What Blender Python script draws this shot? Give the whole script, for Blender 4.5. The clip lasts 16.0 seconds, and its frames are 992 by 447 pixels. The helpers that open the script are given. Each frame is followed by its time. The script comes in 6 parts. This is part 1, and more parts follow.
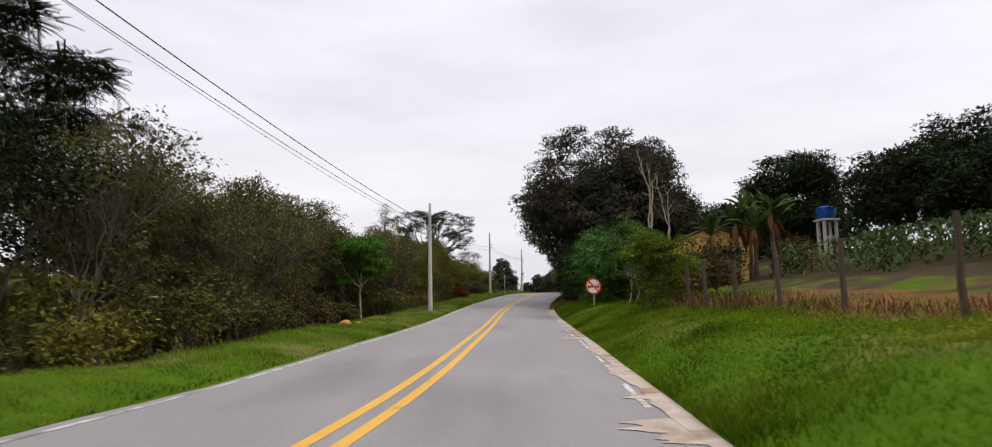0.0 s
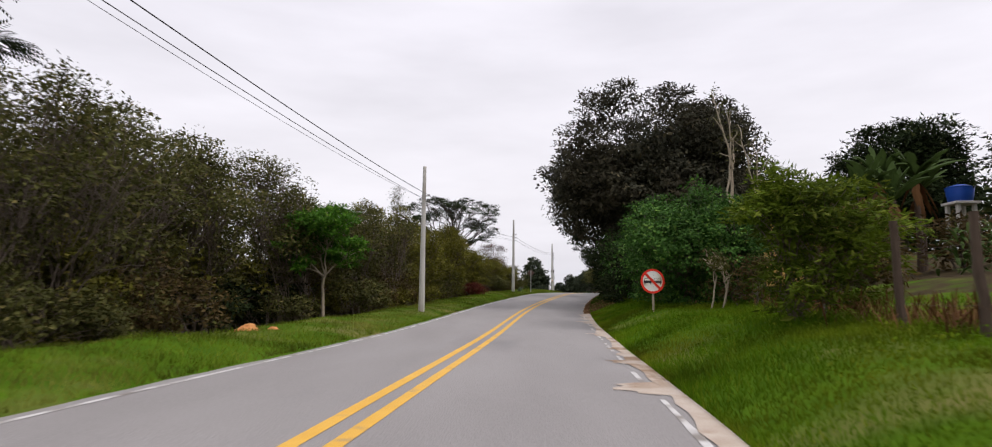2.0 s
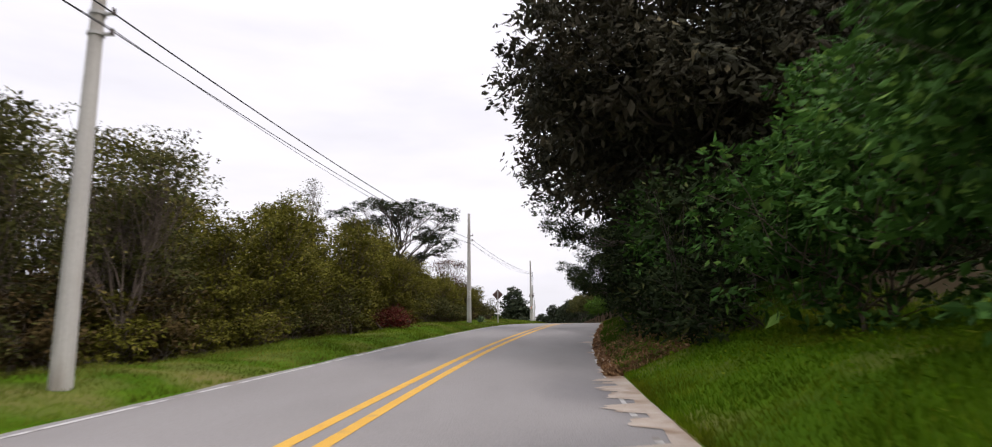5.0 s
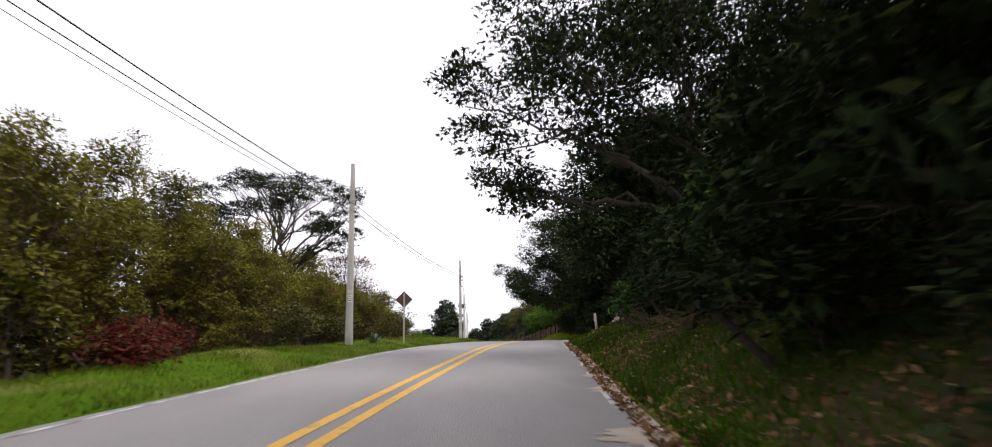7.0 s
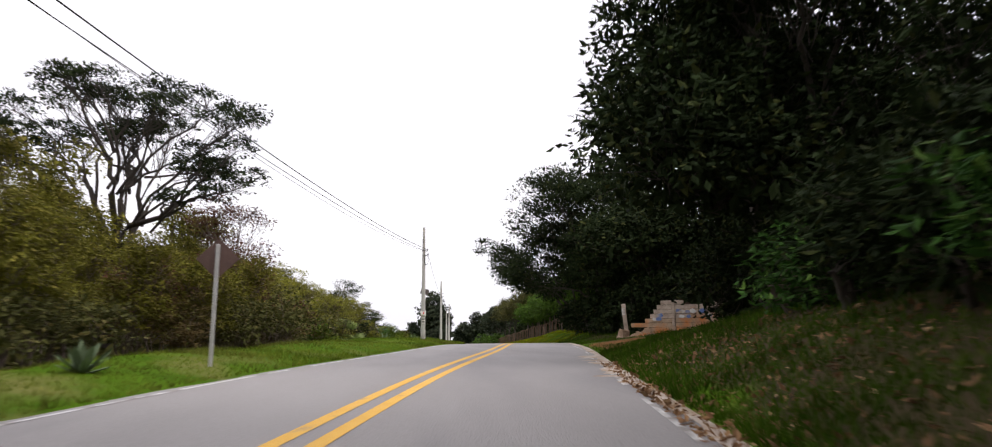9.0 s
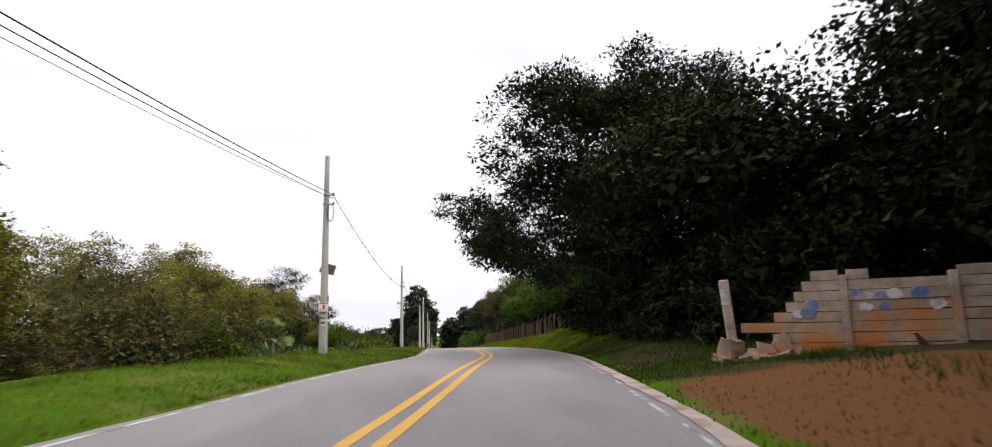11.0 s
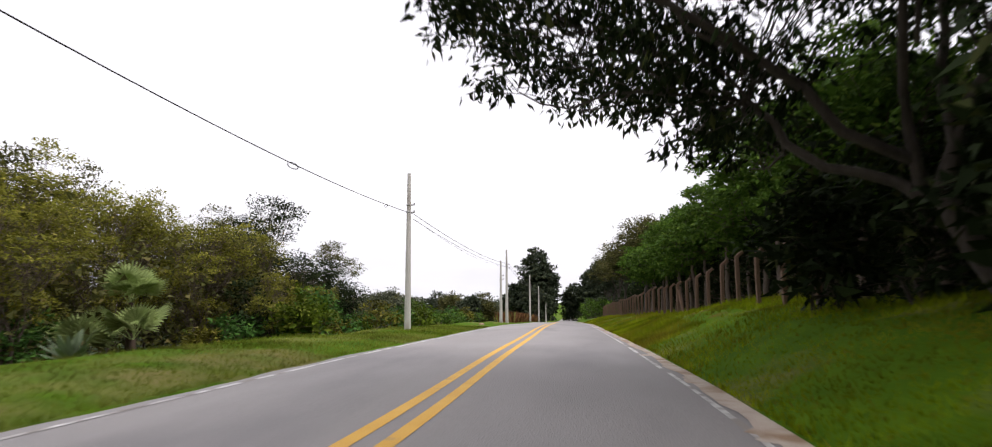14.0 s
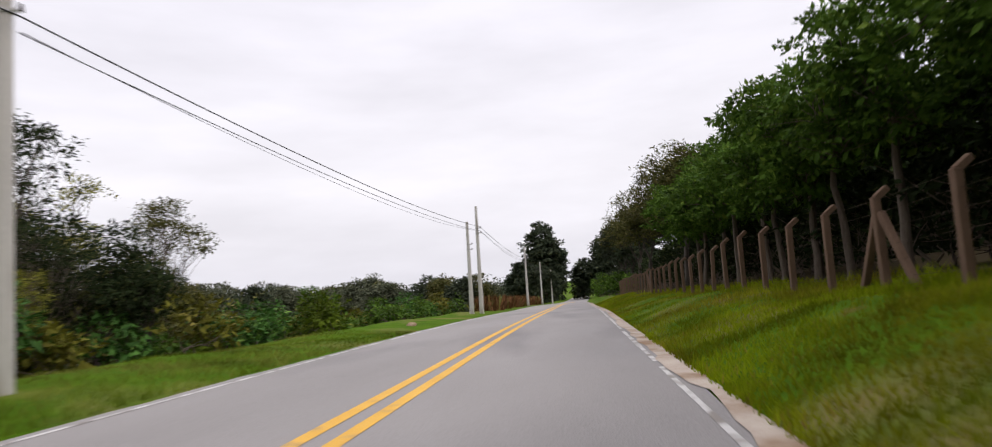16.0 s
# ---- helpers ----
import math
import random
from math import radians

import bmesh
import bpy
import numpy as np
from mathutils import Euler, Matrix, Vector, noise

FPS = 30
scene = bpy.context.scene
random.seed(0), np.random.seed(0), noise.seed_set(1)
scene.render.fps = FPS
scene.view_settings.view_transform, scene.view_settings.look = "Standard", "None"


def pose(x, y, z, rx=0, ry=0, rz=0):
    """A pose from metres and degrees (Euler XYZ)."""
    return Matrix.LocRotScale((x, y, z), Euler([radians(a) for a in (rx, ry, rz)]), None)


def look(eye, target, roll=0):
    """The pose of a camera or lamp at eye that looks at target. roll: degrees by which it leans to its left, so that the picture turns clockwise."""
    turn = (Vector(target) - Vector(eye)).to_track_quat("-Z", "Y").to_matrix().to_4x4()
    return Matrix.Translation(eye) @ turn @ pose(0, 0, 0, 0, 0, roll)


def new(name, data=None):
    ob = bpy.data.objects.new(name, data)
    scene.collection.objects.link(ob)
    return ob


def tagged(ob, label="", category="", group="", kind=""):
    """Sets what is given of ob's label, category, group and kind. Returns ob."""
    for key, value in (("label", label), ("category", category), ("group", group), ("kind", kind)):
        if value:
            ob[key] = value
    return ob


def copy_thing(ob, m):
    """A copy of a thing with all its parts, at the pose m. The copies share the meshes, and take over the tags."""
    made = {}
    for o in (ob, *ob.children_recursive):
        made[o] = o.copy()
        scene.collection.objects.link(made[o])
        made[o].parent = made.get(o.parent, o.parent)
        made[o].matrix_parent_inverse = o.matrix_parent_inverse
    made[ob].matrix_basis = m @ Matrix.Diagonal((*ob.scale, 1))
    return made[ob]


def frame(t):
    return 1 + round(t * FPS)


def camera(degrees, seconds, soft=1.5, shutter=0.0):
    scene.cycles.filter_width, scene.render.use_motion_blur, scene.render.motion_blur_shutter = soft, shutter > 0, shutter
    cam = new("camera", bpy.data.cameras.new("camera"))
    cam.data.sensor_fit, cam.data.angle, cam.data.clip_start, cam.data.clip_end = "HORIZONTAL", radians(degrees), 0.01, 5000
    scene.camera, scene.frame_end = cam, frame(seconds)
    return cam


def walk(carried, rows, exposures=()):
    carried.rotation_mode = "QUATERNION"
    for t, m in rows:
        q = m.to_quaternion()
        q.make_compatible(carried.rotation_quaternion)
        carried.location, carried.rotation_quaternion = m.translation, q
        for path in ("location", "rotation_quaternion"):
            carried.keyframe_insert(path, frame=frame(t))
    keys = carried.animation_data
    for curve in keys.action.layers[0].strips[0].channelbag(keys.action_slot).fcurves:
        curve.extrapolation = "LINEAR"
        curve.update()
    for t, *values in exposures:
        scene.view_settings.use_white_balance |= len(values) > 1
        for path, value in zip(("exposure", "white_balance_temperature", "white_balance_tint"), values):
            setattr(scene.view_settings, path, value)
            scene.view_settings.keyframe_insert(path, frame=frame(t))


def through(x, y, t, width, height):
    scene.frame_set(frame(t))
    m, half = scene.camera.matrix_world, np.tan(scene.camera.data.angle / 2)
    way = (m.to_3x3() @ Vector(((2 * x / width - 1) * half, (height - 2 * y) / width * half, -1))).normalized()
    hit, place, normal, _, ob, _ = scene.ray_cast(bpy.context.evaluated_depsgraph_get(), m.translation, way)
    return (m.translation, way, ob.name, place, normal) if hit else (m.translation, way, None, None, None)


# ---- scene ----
# Seconds; the eye; pitch up, lean to the left, heading to the left, in degrees.
cam = camera(75.66, 16.0, soft=1.05, shutter=0.3)
ROWS = [
    (0, -0.745, -7.532, 0.225, 6.65, -0.94, -1.49),
    (0.5, -0.544, -4.813, 0.156, 5.16, -0.27, -0.83),
    (1, -0.272, -2.044, 0.040, 6.10, 0.85, -0.31),
    (1.5, 0.158, 0.824, 0.054, 6.23, 0.26, 1.21),
    (2, 0.374, 3.841, 0.133, 6.63, 0.59, 1.55),
    (2.5, 0.663, 7.060, 0.053, 7.89, 1.02, 0.64),
    (3, 1.035, 10.534, 0.049, 7.50, -0.08, 1.15),
    (3.5, 1.304, 14.283, 0.031, 8.55, 0.52, 1.27),
    (4, 1.555, 18.191, 0.063, 8.10, 0.23, 1.37),
    (6.5, 3.096, 38.051, 0.505, 12.22, -1.35, -4.95),
    (7, 3.479, 42.493, 0.652, 10.76, -1.05, -6.09),
    (7.5, 3.933, 46.980, 0.815, 11.29, -1.11, -6.01),
    (8, 4.653, 51.407, 1.053, 11.73, -0.57, -5.91),
    (8.5, 5.401, 55.794, 1.209, 10.44, -1.21, -5.87),
    (9, 6.205, 60.192, 1.271, 10.17, -0.55, -6.73),
    (11.5, 10.543, 82.800, 1.916, 9.65, -1.28, -7.67),
    (12, 11.659, 87.451, 1.901, 9.93, 0.35, -6.29),
    (12.5, 12.465, 92.184, 2.058, 8.73, 0.87, -4.39),
    (13, 13.326, 96.999, 2.097, 9.05, 1.03, -1.75),
    (13.5, 14.143, 101.896, 2.062, 7.99, 2.31, 2.37),
    (14, 14.772, 106.873, 2.016, 6.91, -0.26, 4.34),
    (14.5, 15.268, 111.933, 1.994, 6.89, -0.57, 5.79),
    (15, 15.724, 117.079, 1.936, 6.40, -0.98, 7.83),
    (15.5, 15.952, 122.307, 1.885, 5.33, -1.47, 8.00),
    (16, 16.114, 127.580, 1.812, 5.32, -3.58, 5.10),
]


def carried(x, y, z, pitch, lean, heading):
    m = pose(0, 0, 0, 0, 0, heading) @ pose(0, 0, 0, 90 + pitch) @ pose(0, 0, 0, 0, 0, lean)
    return Matrix.Translation((x, y, z)) @ m


EXPOSURES = [(t, stops, 6450, 16) for t, stops in ((0, -0.1), (3.5, -0.1), (5.2, 0.12), (6.5, 0.34), (9.0, 0.3), (11.5, 0.18), (13.0, 0.28), (14.0, 0.25), (15.0, 0.03), (16.0, -0.03))]
walk(cam, [(r[0], carried(*r[1:])) for r in ROWS], EXPOSURES)

# ---------------------------------------------------------------- sky and sun
world = bpy.data.worlds.new("overcast_sky")
scene.world = world
world.use_nodes = True
wn, wl = world.node_tree.nodes, world.node_tree.links
wn.clear()
w_out = wn.new("ShaderNodeOutputWorld")
w_bg = wn.new("ShaderNodeBackground")
w_sky = wn.new("ShaderNodeTexSky")
w_sky.sky_type = "NISHITA"
w_sky.sun_disc = False
w_sky.sun_elevation, w_sky.sun_rotation = radians(52), radians(110)
w_sky.air_density, w_sky.dust_density, w_sky.ozone_density = 1.0, 6.0, 1.0
w_dim = wn.new("ShaderNodeVectorMath")
w_dim.operation = "SCALE"
w_dim.inputs["Scale"].default_value = 0.10
w_co = wn.new("ShaderNodeTexCoord")
w_sep = wn.new("ShaderNodeSeparateXYZ")
# cloud deck: three times as bright overhead as at the horizon
w_ramp = wn.new("ShaderNodeValToRGB")
w_ramp.color_ramp.elements[0].position, w_ramp.color_ramp.elements[0].color = 0.0, (0.90, 0.91, 0.95, 1)
w_ramp.color_ramp.elements[1].position, w_ramp.color_ramp.elements[1].color = 1.0, (2.3, 2.3, 2.36, 1)
e = w_ramp.color_ramp.elements.new(0.16)
e.color = (1.06, 1.06, 1.08, 1)
e = w_ramp.color_ramp.elements.new(0.42)
e.color = (1.02, 1.02, 1.06, 1)
w_map = wn.new("ShaderNodeMapping")
w_map.inputs["Scale"].default_value = (2.2, 2.2, 9.0)
w_noise = wn.new("ShaderNodeTexNoise")
w_noise.inputs["Scale"].default_value, w_noise.inputs["Detail"].default_value = 1.6, 5.0
w_band = wn.new("ShaderNodeMapRange")
w_band.inputs["From Min"].default_value, w_band.inputs["From Max"].default_value = 0.3, 0.7
w_band.inputs["To Min"].default_value, w_band.inputs["To Max"].default_value = 0.92, 1.07
w_mul = wn.new("ShaderNodeVectorMath")
w_mul.operation = "SCALE"
w_mix = wn.new("ShaderNodeMix")
w_mix.data_type = "RGBA"
w_mix.inputs["Factor"].default_value = 0.88
wl.new(w_co.outputs["Generated"], w_sep.inputs[0])
wl.new(w_sep.outputs["Z"], w_ramp.inputs["Fac"])
wl.new(w_co.outputs["Generated"], w_map.inputs["Vector"])
wl.new(w_map.outputs["Vector"], w_noise.inputs["Vector"])
wl.new(w_noise.outputs["Fac"], w_band.inputs["Value"])
wl.new(w_ramp.outputs["Color"], w_mul.inputs[0])
wl.new(w_band.outputs["Result"], w_mul.inputs["Scale"])
wl.new(w_sky.outputs["Color"], w_dim.inputs[0])
wl.new(w_dim.outputs["Vector"], w_mix.inputs["A"])
wl.new(w_mul.outputs["Vector"], w_mix.inputs["B"])
wl.new(w_mix.outputs["Result"], w_bg.inputs["Color"])
wl.new(w_bg.outputs["Background"], w_out.inputs["Surface"])
w_bg.inputs["Strength"].default_value = 1.0

sun = new("sun", bpy.data.lights.new("sun", "SUN"))
sun.data.energy, sun.data.angle, sun.data.color = 1.0, radians(14), (1.0, 0.96, 0.90)
sun.matrix_world = look((0, 0, 60), (Vector((0, 0, 60)) - Vector((0.60, -0.22, 0.77)) * 50))


# ---------------------------------------------------------------- materials
def material(name, base, rough=0.9, metal=0.0):
    m = bpy.data.materials.new(name)
    m.use_nodes = True
    b = m.node_tree.nodes["Principled BSDF"]
    b.inputs["Base Color"].default_value = (*base, 1)
    b.inputs["Roughness"].default_value = rough
    b.inputs["Metallic"].default_value = metal
    return m


def mottled(name, a, b, scale=3.0, fine=40.0, rough=0.85, bump=0.3, metal=0.0, stain=None, stain_scale=0.6, stain_at=(0.5, 0.65), stretch=(1, 1, 1), specular=0.3):
    """Two colours mixed by coarse and fine noise, with relief and, if asked, larger stains."""
    m = material(name, a, rough, metal)
    n, l = m.node_tree.nodes, m.node_tree.links
    s = n["Principled BSDF"]
    s.inputs["Specular IOR Level"].default_value = specular
    co = n.new("ShaderNodeTexCoord")
    mp = n.new("ShaderNodeMapping")
    mp.inputs["Scale"].default_value = stretch
    l.new(co.outputs["Object"], mp.inputs["Vector"])
    big, small = n.new("ShaderNodeTexNoise"), n.new("ShaderNodeTexNoise")
    big.inputs["Scale"].default_value, big.inputs["Detail"].default_value = scale, 6
    small.inputs["Scale"].default_value, small.inputs["Detail"].default_value = fine, 4
    add = n.new("ShaderNodeMath")
    add.operation = "MULTIPLY_ADD"
    add.inputs[1].default_value = 0.6
    sub = n.new("ShaderNodeMath")
    sub.operation = "MULTIPLY"
    sub.inputs[1].default_value = 0.4
    l.new(mp.outputs["Vector"], big.inputs["Vector"])
    l.new(mp.outputs["Vector"], small.inputs["Vector"])
    l.new(small.outputs["Fac"], sub.inputs[0])
    l.new(big.outputs["Fac"], add.inputs[0])
    l.new(sub.outputs[0], add.inputs[2])
    rng = n.new("ShaderNodeMapRange")
    rng.inputs["From Min"].default_value, rng.inputs["From Max"].default_value = 0.33, 0.67
    l.new(add.outputs[0], rng.inputs["Value"])
    mix = n.new("ShaderNodeMix")
    mix.data_type = "RGBA"
    mix.inputs["A"].default_value, mix.inputs["B"].default_value = (*a, 1), (*b, 1)
    l.new(rng.outputs["Result"], mix.inputs["Factor"])
    colour = mix.outputs["Result"]
    if stain:
        st = n.new("ShaderNodeTexNoise")
        st.inputs["Scale"].default_value, st.inputs["Detail"].default_value = stain_scale, 7
        l.new(mp.outputs["Vector"], st.inputs["Vector"])
        sr = n.new("ShaderNodeMapRange")
        sr.inputs["From Min"].default_value, sr.inputs["From Max"].default_value = stain_at
        l.new(st.outputs["Fac"], sr.inputs["Value"])
        mx = n.new("ShaderNodeMix")
        mx.data_type = "RGBA"
        mx.inputs["B"].default_value = (*stain, 1)
        l.new(colour, mx.inputs["A"])
        l.new(sr.outputs["Result"], mx.inputs["Factor"])
        colour = mx.outputs["Result"]
    l.new(colour, s.inputs["Base Color"])
    if bump:
        bp = n.new("ShaderNodeBump")
        bp.inputs["Strength"].default_value, bp.inputs["Distance"].default_value = bump, 0.02
        l.new(small.outputs["Fac"], bp.inputs["Height"])
        l.new(bp.outputs["Normal"], s.inputs["Normal"])
    return m


def leafage(name, dark, light, tint=None, through=0.25, rough=0.65, gloss=0.05, dry=None):
    """Leaves: each leaf its own shade between dark and light, a few of them tinted; some light shines through."""
    m = material(name, dark, rough)
    n, l = m.node_tree.nodes, m.node_tree.links
    s = n["Principled BSDF"]
    s.inputs["Specular IOR Level"].default_value = gloss
    geo = n.new("ShaderNodeNewGeometry")
    ramp = n.new("ShaderNodeValToRGB")
    ramp.color_ramp.elements[0].color = (*[a + (b - a) * 0.28 for a, b in zip(dark, light)], 1)
    ramp.color_ramp.elements[1].position, ramp.color_ramp.elements[1].color = 0.86, (*[a + (b - a) * 0.78 for a, b in zip(dark, light)], 1)
    if tint:
        t = ramp.color_ramp.elements.new(0.97)
        t.color = (*tint, 1)
    l.new(geo.outputs["Random Per Island"], ramp.inputs["Fac"])
    co = n.new("ShaderNodeTexCoord")
    patch = n.new("ShaderNodeTexNoise")
    patch.inputs["Scale"].default_value, patch.inputs["Detail"].default_value = 0.7, 5
    l.new(co.outputs["Object"], patch.inputs["Vector"])
    pr = n.new("ShaderNodeMapRange")
    pr.inputs["From Min"].default_value, pr.inputs["From Max"].default_value = 0.35, 0.65
    pr.inputs["To Min"].default_value, pr.inputs["To Max"].default_value = 0.55, 1.4
    l.new(patch.outputs["Fac"], pr.inputs["Value"])
    vm = n.new("ShaderNodeVectorMath")
    vm.operation = "SCALE"
    tone = ramp.outputs["Color"]
    if dry:
        # drier patches some metres across
        big = n.new("ShaderNodeTexNoise")
        big.inputs["Scale"].default_value, big.inputs["Detail"].default_value = 0.32, 5
        l.new(co.outputs["Object"], big.inputs["Vector"])
        br = n.new("ShaderNodeMapRange")
        br.inputs["From Min"].default_value, br.inputs["From Max"].default_value, br.inputs["To Max"].default_value = 0.46, 0.68, 0.7
        l.new(big.outputs["Fac"], br.inputs["Value"])
        mx = n.new("ShaderNodeMix")
        mx.data_type = "RGBA"
        mx.inputs["B"].default_value = (*dry, 1)
        l.new(br.outputs["Result"], mx.inputs["Factor"])
        l.new(tone, mx.inputs["A"])
        tone = mx.outputs["Result"]
    l.new(tone, vm.inputs[0])
    l.new(pr.outputs["Result"], vm.inputs["Scale"])
    l.new(vm.outputs["Vector"], s.inputs["Base Color"])
    tr = n.new("ShaderNodeBsdfTranslucent")
    l.new(vm.outputs["Vector"], tr.inputs["Color"])
    mix = n.new("ShaderNodeMixShader")
    mix.inputs["Fac"].default_value = through
    l.new(s.outputs["BSDF"], mix.inputs[1])
    l.new(tr.outputs["BSDF"], mix.inputs[2])
    l.new(mix.outputs["Shader"], n["Material Output"].inputs["Surface"])
    return m


M_asphalt = mottled("worn_asphalt", (0.195, 0.183, 0.176), (0.258, 0.244, 0.235), 0.5, 55, 0.8, 0.5, stain=(0.150, 0.142, 0.144), stain_scale=0.35, stain_at=(0.52, 0.75), stretch=(1, 0.25, 1))
M_yellow = mottled("yellow_road_paint", (0.55, 0.29, 0.025), (0.62, 0.36, 0.05), 2.0, 60, 0.7, 0.25, stain=(0.26, 0.20, 0.12), stain_scale=2.6, stain_at=(0.60, 0.78))
M_white = mottled("white_road_paint", (0.46, 0.45, 0.43), (0.56, 0.55, 0.53), 2.0, 60, 0.7, 0.25, stain=(0.20, 0.18, 0.16), stain_scale=2.0, stain_at=(0.44, 0.60))
M_sand = mottled("pale_sand", (0.34, 0.27, 0.21), (0.46, 0.40, 0.34), 2.5, 50, 0.95, 0.5, stain=(0.24, 0.16, 0.10), stain_scale=1.3)
M_concrete = mottled("grey_concrete", (0.40, 0.385, 0.35), (0.52, 0.50, 0.46), 1.4, 45, 0.9, 0.35, stain=(0.27, 0.24, 0.20), stain_scale=1.1, stretch=(1, 1, 0.35))
M_slab_stained = mottled("earth_stained_precast_concrete", (0.26, 0.17, 0.10), (0.56, 0.42, 0.29), 2.6, 30, 0.9, 0.5, stain=(0.54, 0.19, 0.045), stain_scale=1.3, stain_at=(0.46, 0.62))
M_heap = mottled("dark_red_earth", (0.045, 0.021, 0.012), (0.085, 0.042, 0.023), 2.0, 18, 0.95, 0.8)
M_slab = mottled("stained_precast_concrete", (0.24, 0.185, 0.14), (0.58, 0.48, 0.38), 2.4, 30, 0.9, 0.4, stain=(0.46, 0.20, 0.075), stain_scale=0.55, stain_at=(0.54, 0.68))
M_bark = mottled("brown_bark", (0.075, 0.055, 0.042), (0.15, 0.12, 0.095), 3.0, 25, 0.95, 0.8, stretch=(1, 1, 0.25))
M_pale_bark = mottled("pale_bark", (0.24, 0.195, 0.135), (0.38, 0.325, 0.24), 2.5, 25, 0.9, 0.6, stretch=(1, 1, 0.3))
M_red_bark = mottled("reddish_bark", (0.090, 0.052, 0.032), (0.150, 0.094, 0.060), 2.5, 25, 0.9, 0.6, stretch=(1, 1, 0.3))
M_dark_bark = mottled("dark_bark", (0.035, 0.028, 0.022), (0.075, 0.062, 0.050), 3.0, 25, 0.95, 0.8, stretch=(1, 1, 0.25))
M_post = mottled("weathered_fence_wood", (0.050, 0.034, 0.024), (0.095, 0.066, 0.048), 4.0, 30, 0.95, 0.6, stretch=(1, 1, 0.2))
M_wire = material("dark_cable", (0.02, 0.02, 0.022), 0.6)
M_steel = mottled("galvanised_steel", (0.36, 0.35, 0.33), (0.47, 0.46, 0.44), 6, 60, 0.55, 0.1, metal=0.3)
M_sign_back = mottled("brown_sign_back", (0.075, 0.042, 0.034), (0.115, 0.068, 0.055), 5, 60, 0.6, 0.1)
M_dark_metal = mottled("dark_brown_metal", (0.055, 0.042, 0.036), (0.085, 0.068, 0.058), 5, 60, 0.6, 0.1)
M_red = mottled("red_sign_film", (0.72, 0.028, 0.012), (0.80, 0.045, 0.018), 5, 60, 0.45, 0.05)
M_sign_white = mottled("weathered_white_sign_film", (0.78, 0.75, 0.68), (0.88, 0.86, 0.82), 3, 40, 0.5, 0.05, stain=(0.52, 0.42, 0.26), stain_scale=2.2, stain_at=(0.50, 0.68))
M_black = material("black_sign_film", (0.015, 0.015, 0.017), 0.5)
M_tank = mottled("blue_plastic", (0.012, 0.055, 0.30), (0.02, 0.085, 0.40), 3, 30, 0.4, 0.05)
M_render = mottled("ochre_wall_render", (0.72, 0.42, 0.10), (0.80, 0.51, 0.16), 1.2, 30, 0.9, 0.25, stain=(0.34, 0.20, 0.09), stain_scale=1.0)
M_tile = mottled("brown_roof_tile", (0.10, 0.060, 0.042), (0.17, 0.105, 0.075), 3, 20, 0.9, 0.4)
M_glass = material("dark_window_glass", (0.03, 0.035, 0.04), 0.08)
M_rock = mottled("orange_earth_lump", (0.42, 0.17, 0.05), (0.55, 0.26, 0.09), 3, 20, 0.95, 0.7)
M_rubble = mottled("broken_concrete", (0.17, 0.10, 0.06), (0.38, 0.28, 0.20), 3, 25, 0.95, 0.7)
M_litter = leafage("dead_leaves", (0.11, 0.055, 0.028), (0.26, 0.15, 0.075), (0.36, 0.24, 0.13), 0.1, 0.8)

L_mango = leafage("mango_leaves", (0.025, 0.026, 0.019), (0.056, 0.055, 0.034), (0.085, 0.072, 0.040), 0.12, 0.7, 0.05, dry=(0.060, 0.049, 0.030))
# darker than real leaves: the wood's shade is mixed into the colour
L_dark = leafage("shade_darkened_leaves", (0.007, 0.012, 0.005), (0.029, 0.043, 0.015), (0.056, 0.064, 0.020), 0.08, 0.75, 0.03)
L_olive = leafage("olive_thicket_leaves", (0.040, 0.040, 0.007), (0.176, 0.168, 0.022), (0.24, 0.20, 0.05), 0.25)
L_thick = leafage("dull_green_thicket_leaves", (0.024, 0.030, 0.008), (0.118, 0.116, 0.034), (0.17, 0.14, 0.05), 0.25)
L_green = leafage("fresh_green_leaves", (0.015, 0.056, 0.006), (0.080, 0.200, 0.018), (0.15, 0.27, 0.03), 0.25)
L_hedge = leafage("hedge_leaves", (0.011, 0.036, 0.008), (0.074, 0.172, 0.030), (0.15, 0.26, 0.05), 0.25, 0.6, 0.06)
L_lime = leafage("yellow_green_leaves", (0.030, 0.052, 0.004), (0.105, 0.150, 0.010), (0.18, 0.21, 0.03), 0.3)
L_plant = leafage("plantation_leaves", (0.018, 0.043, 0.006), (0.090, 0.165, 0.020), (0.14, 0.21, 0.03), 0.25)
L_hollow = leafage("light_olive_leaves", (0.066, 0.072, 0.010), (0.258, 0.255, 0.034), (0.30, 0.26, 0.06), 0.35)
L_dry = leafage("dry_brown_stalks", (0.060, 0.028, 0.012), (0.15, 0.075, 0.030), (0.12, 0.13, 0.03), 0.2, 0.8)
L_wine = leafage("wine_brown_leaves", (0.045, 0.018, 0.012), (0.13, 0.062, 0.038), (0.12, 0.10, 0.03), 0.25)
L_red = leafage("red_leaves", (0.050, 0.010, 0.008), (0.12, 0.024, 0.016), (0.12, 0.10, 0.03), 0.25)
L_tangle = leafage("dry_brown_creeper_leaves", (0.040, 0.026, 0.010), (0.125, 0.088, 0.034), (0.10, 0.11, 0.03), 0.2, 0.75)
L_maize = leafage("maize_leaves", (0.022, 0.044, 0.010), (0.062, 0.098, 0.026), (0.10, 0.12, 0.04), 0.2, 0.7)
L_palm = leafage("pale_palm_leaves", (0.16, 0.22, 0.06), (0.38, 0.46, 0.18), None, 0.3)
L_agave = leafage("agave_leaves", (0.09, 0.13, 0.075), (0.18, 0.23, 0.13), None, 0.1)
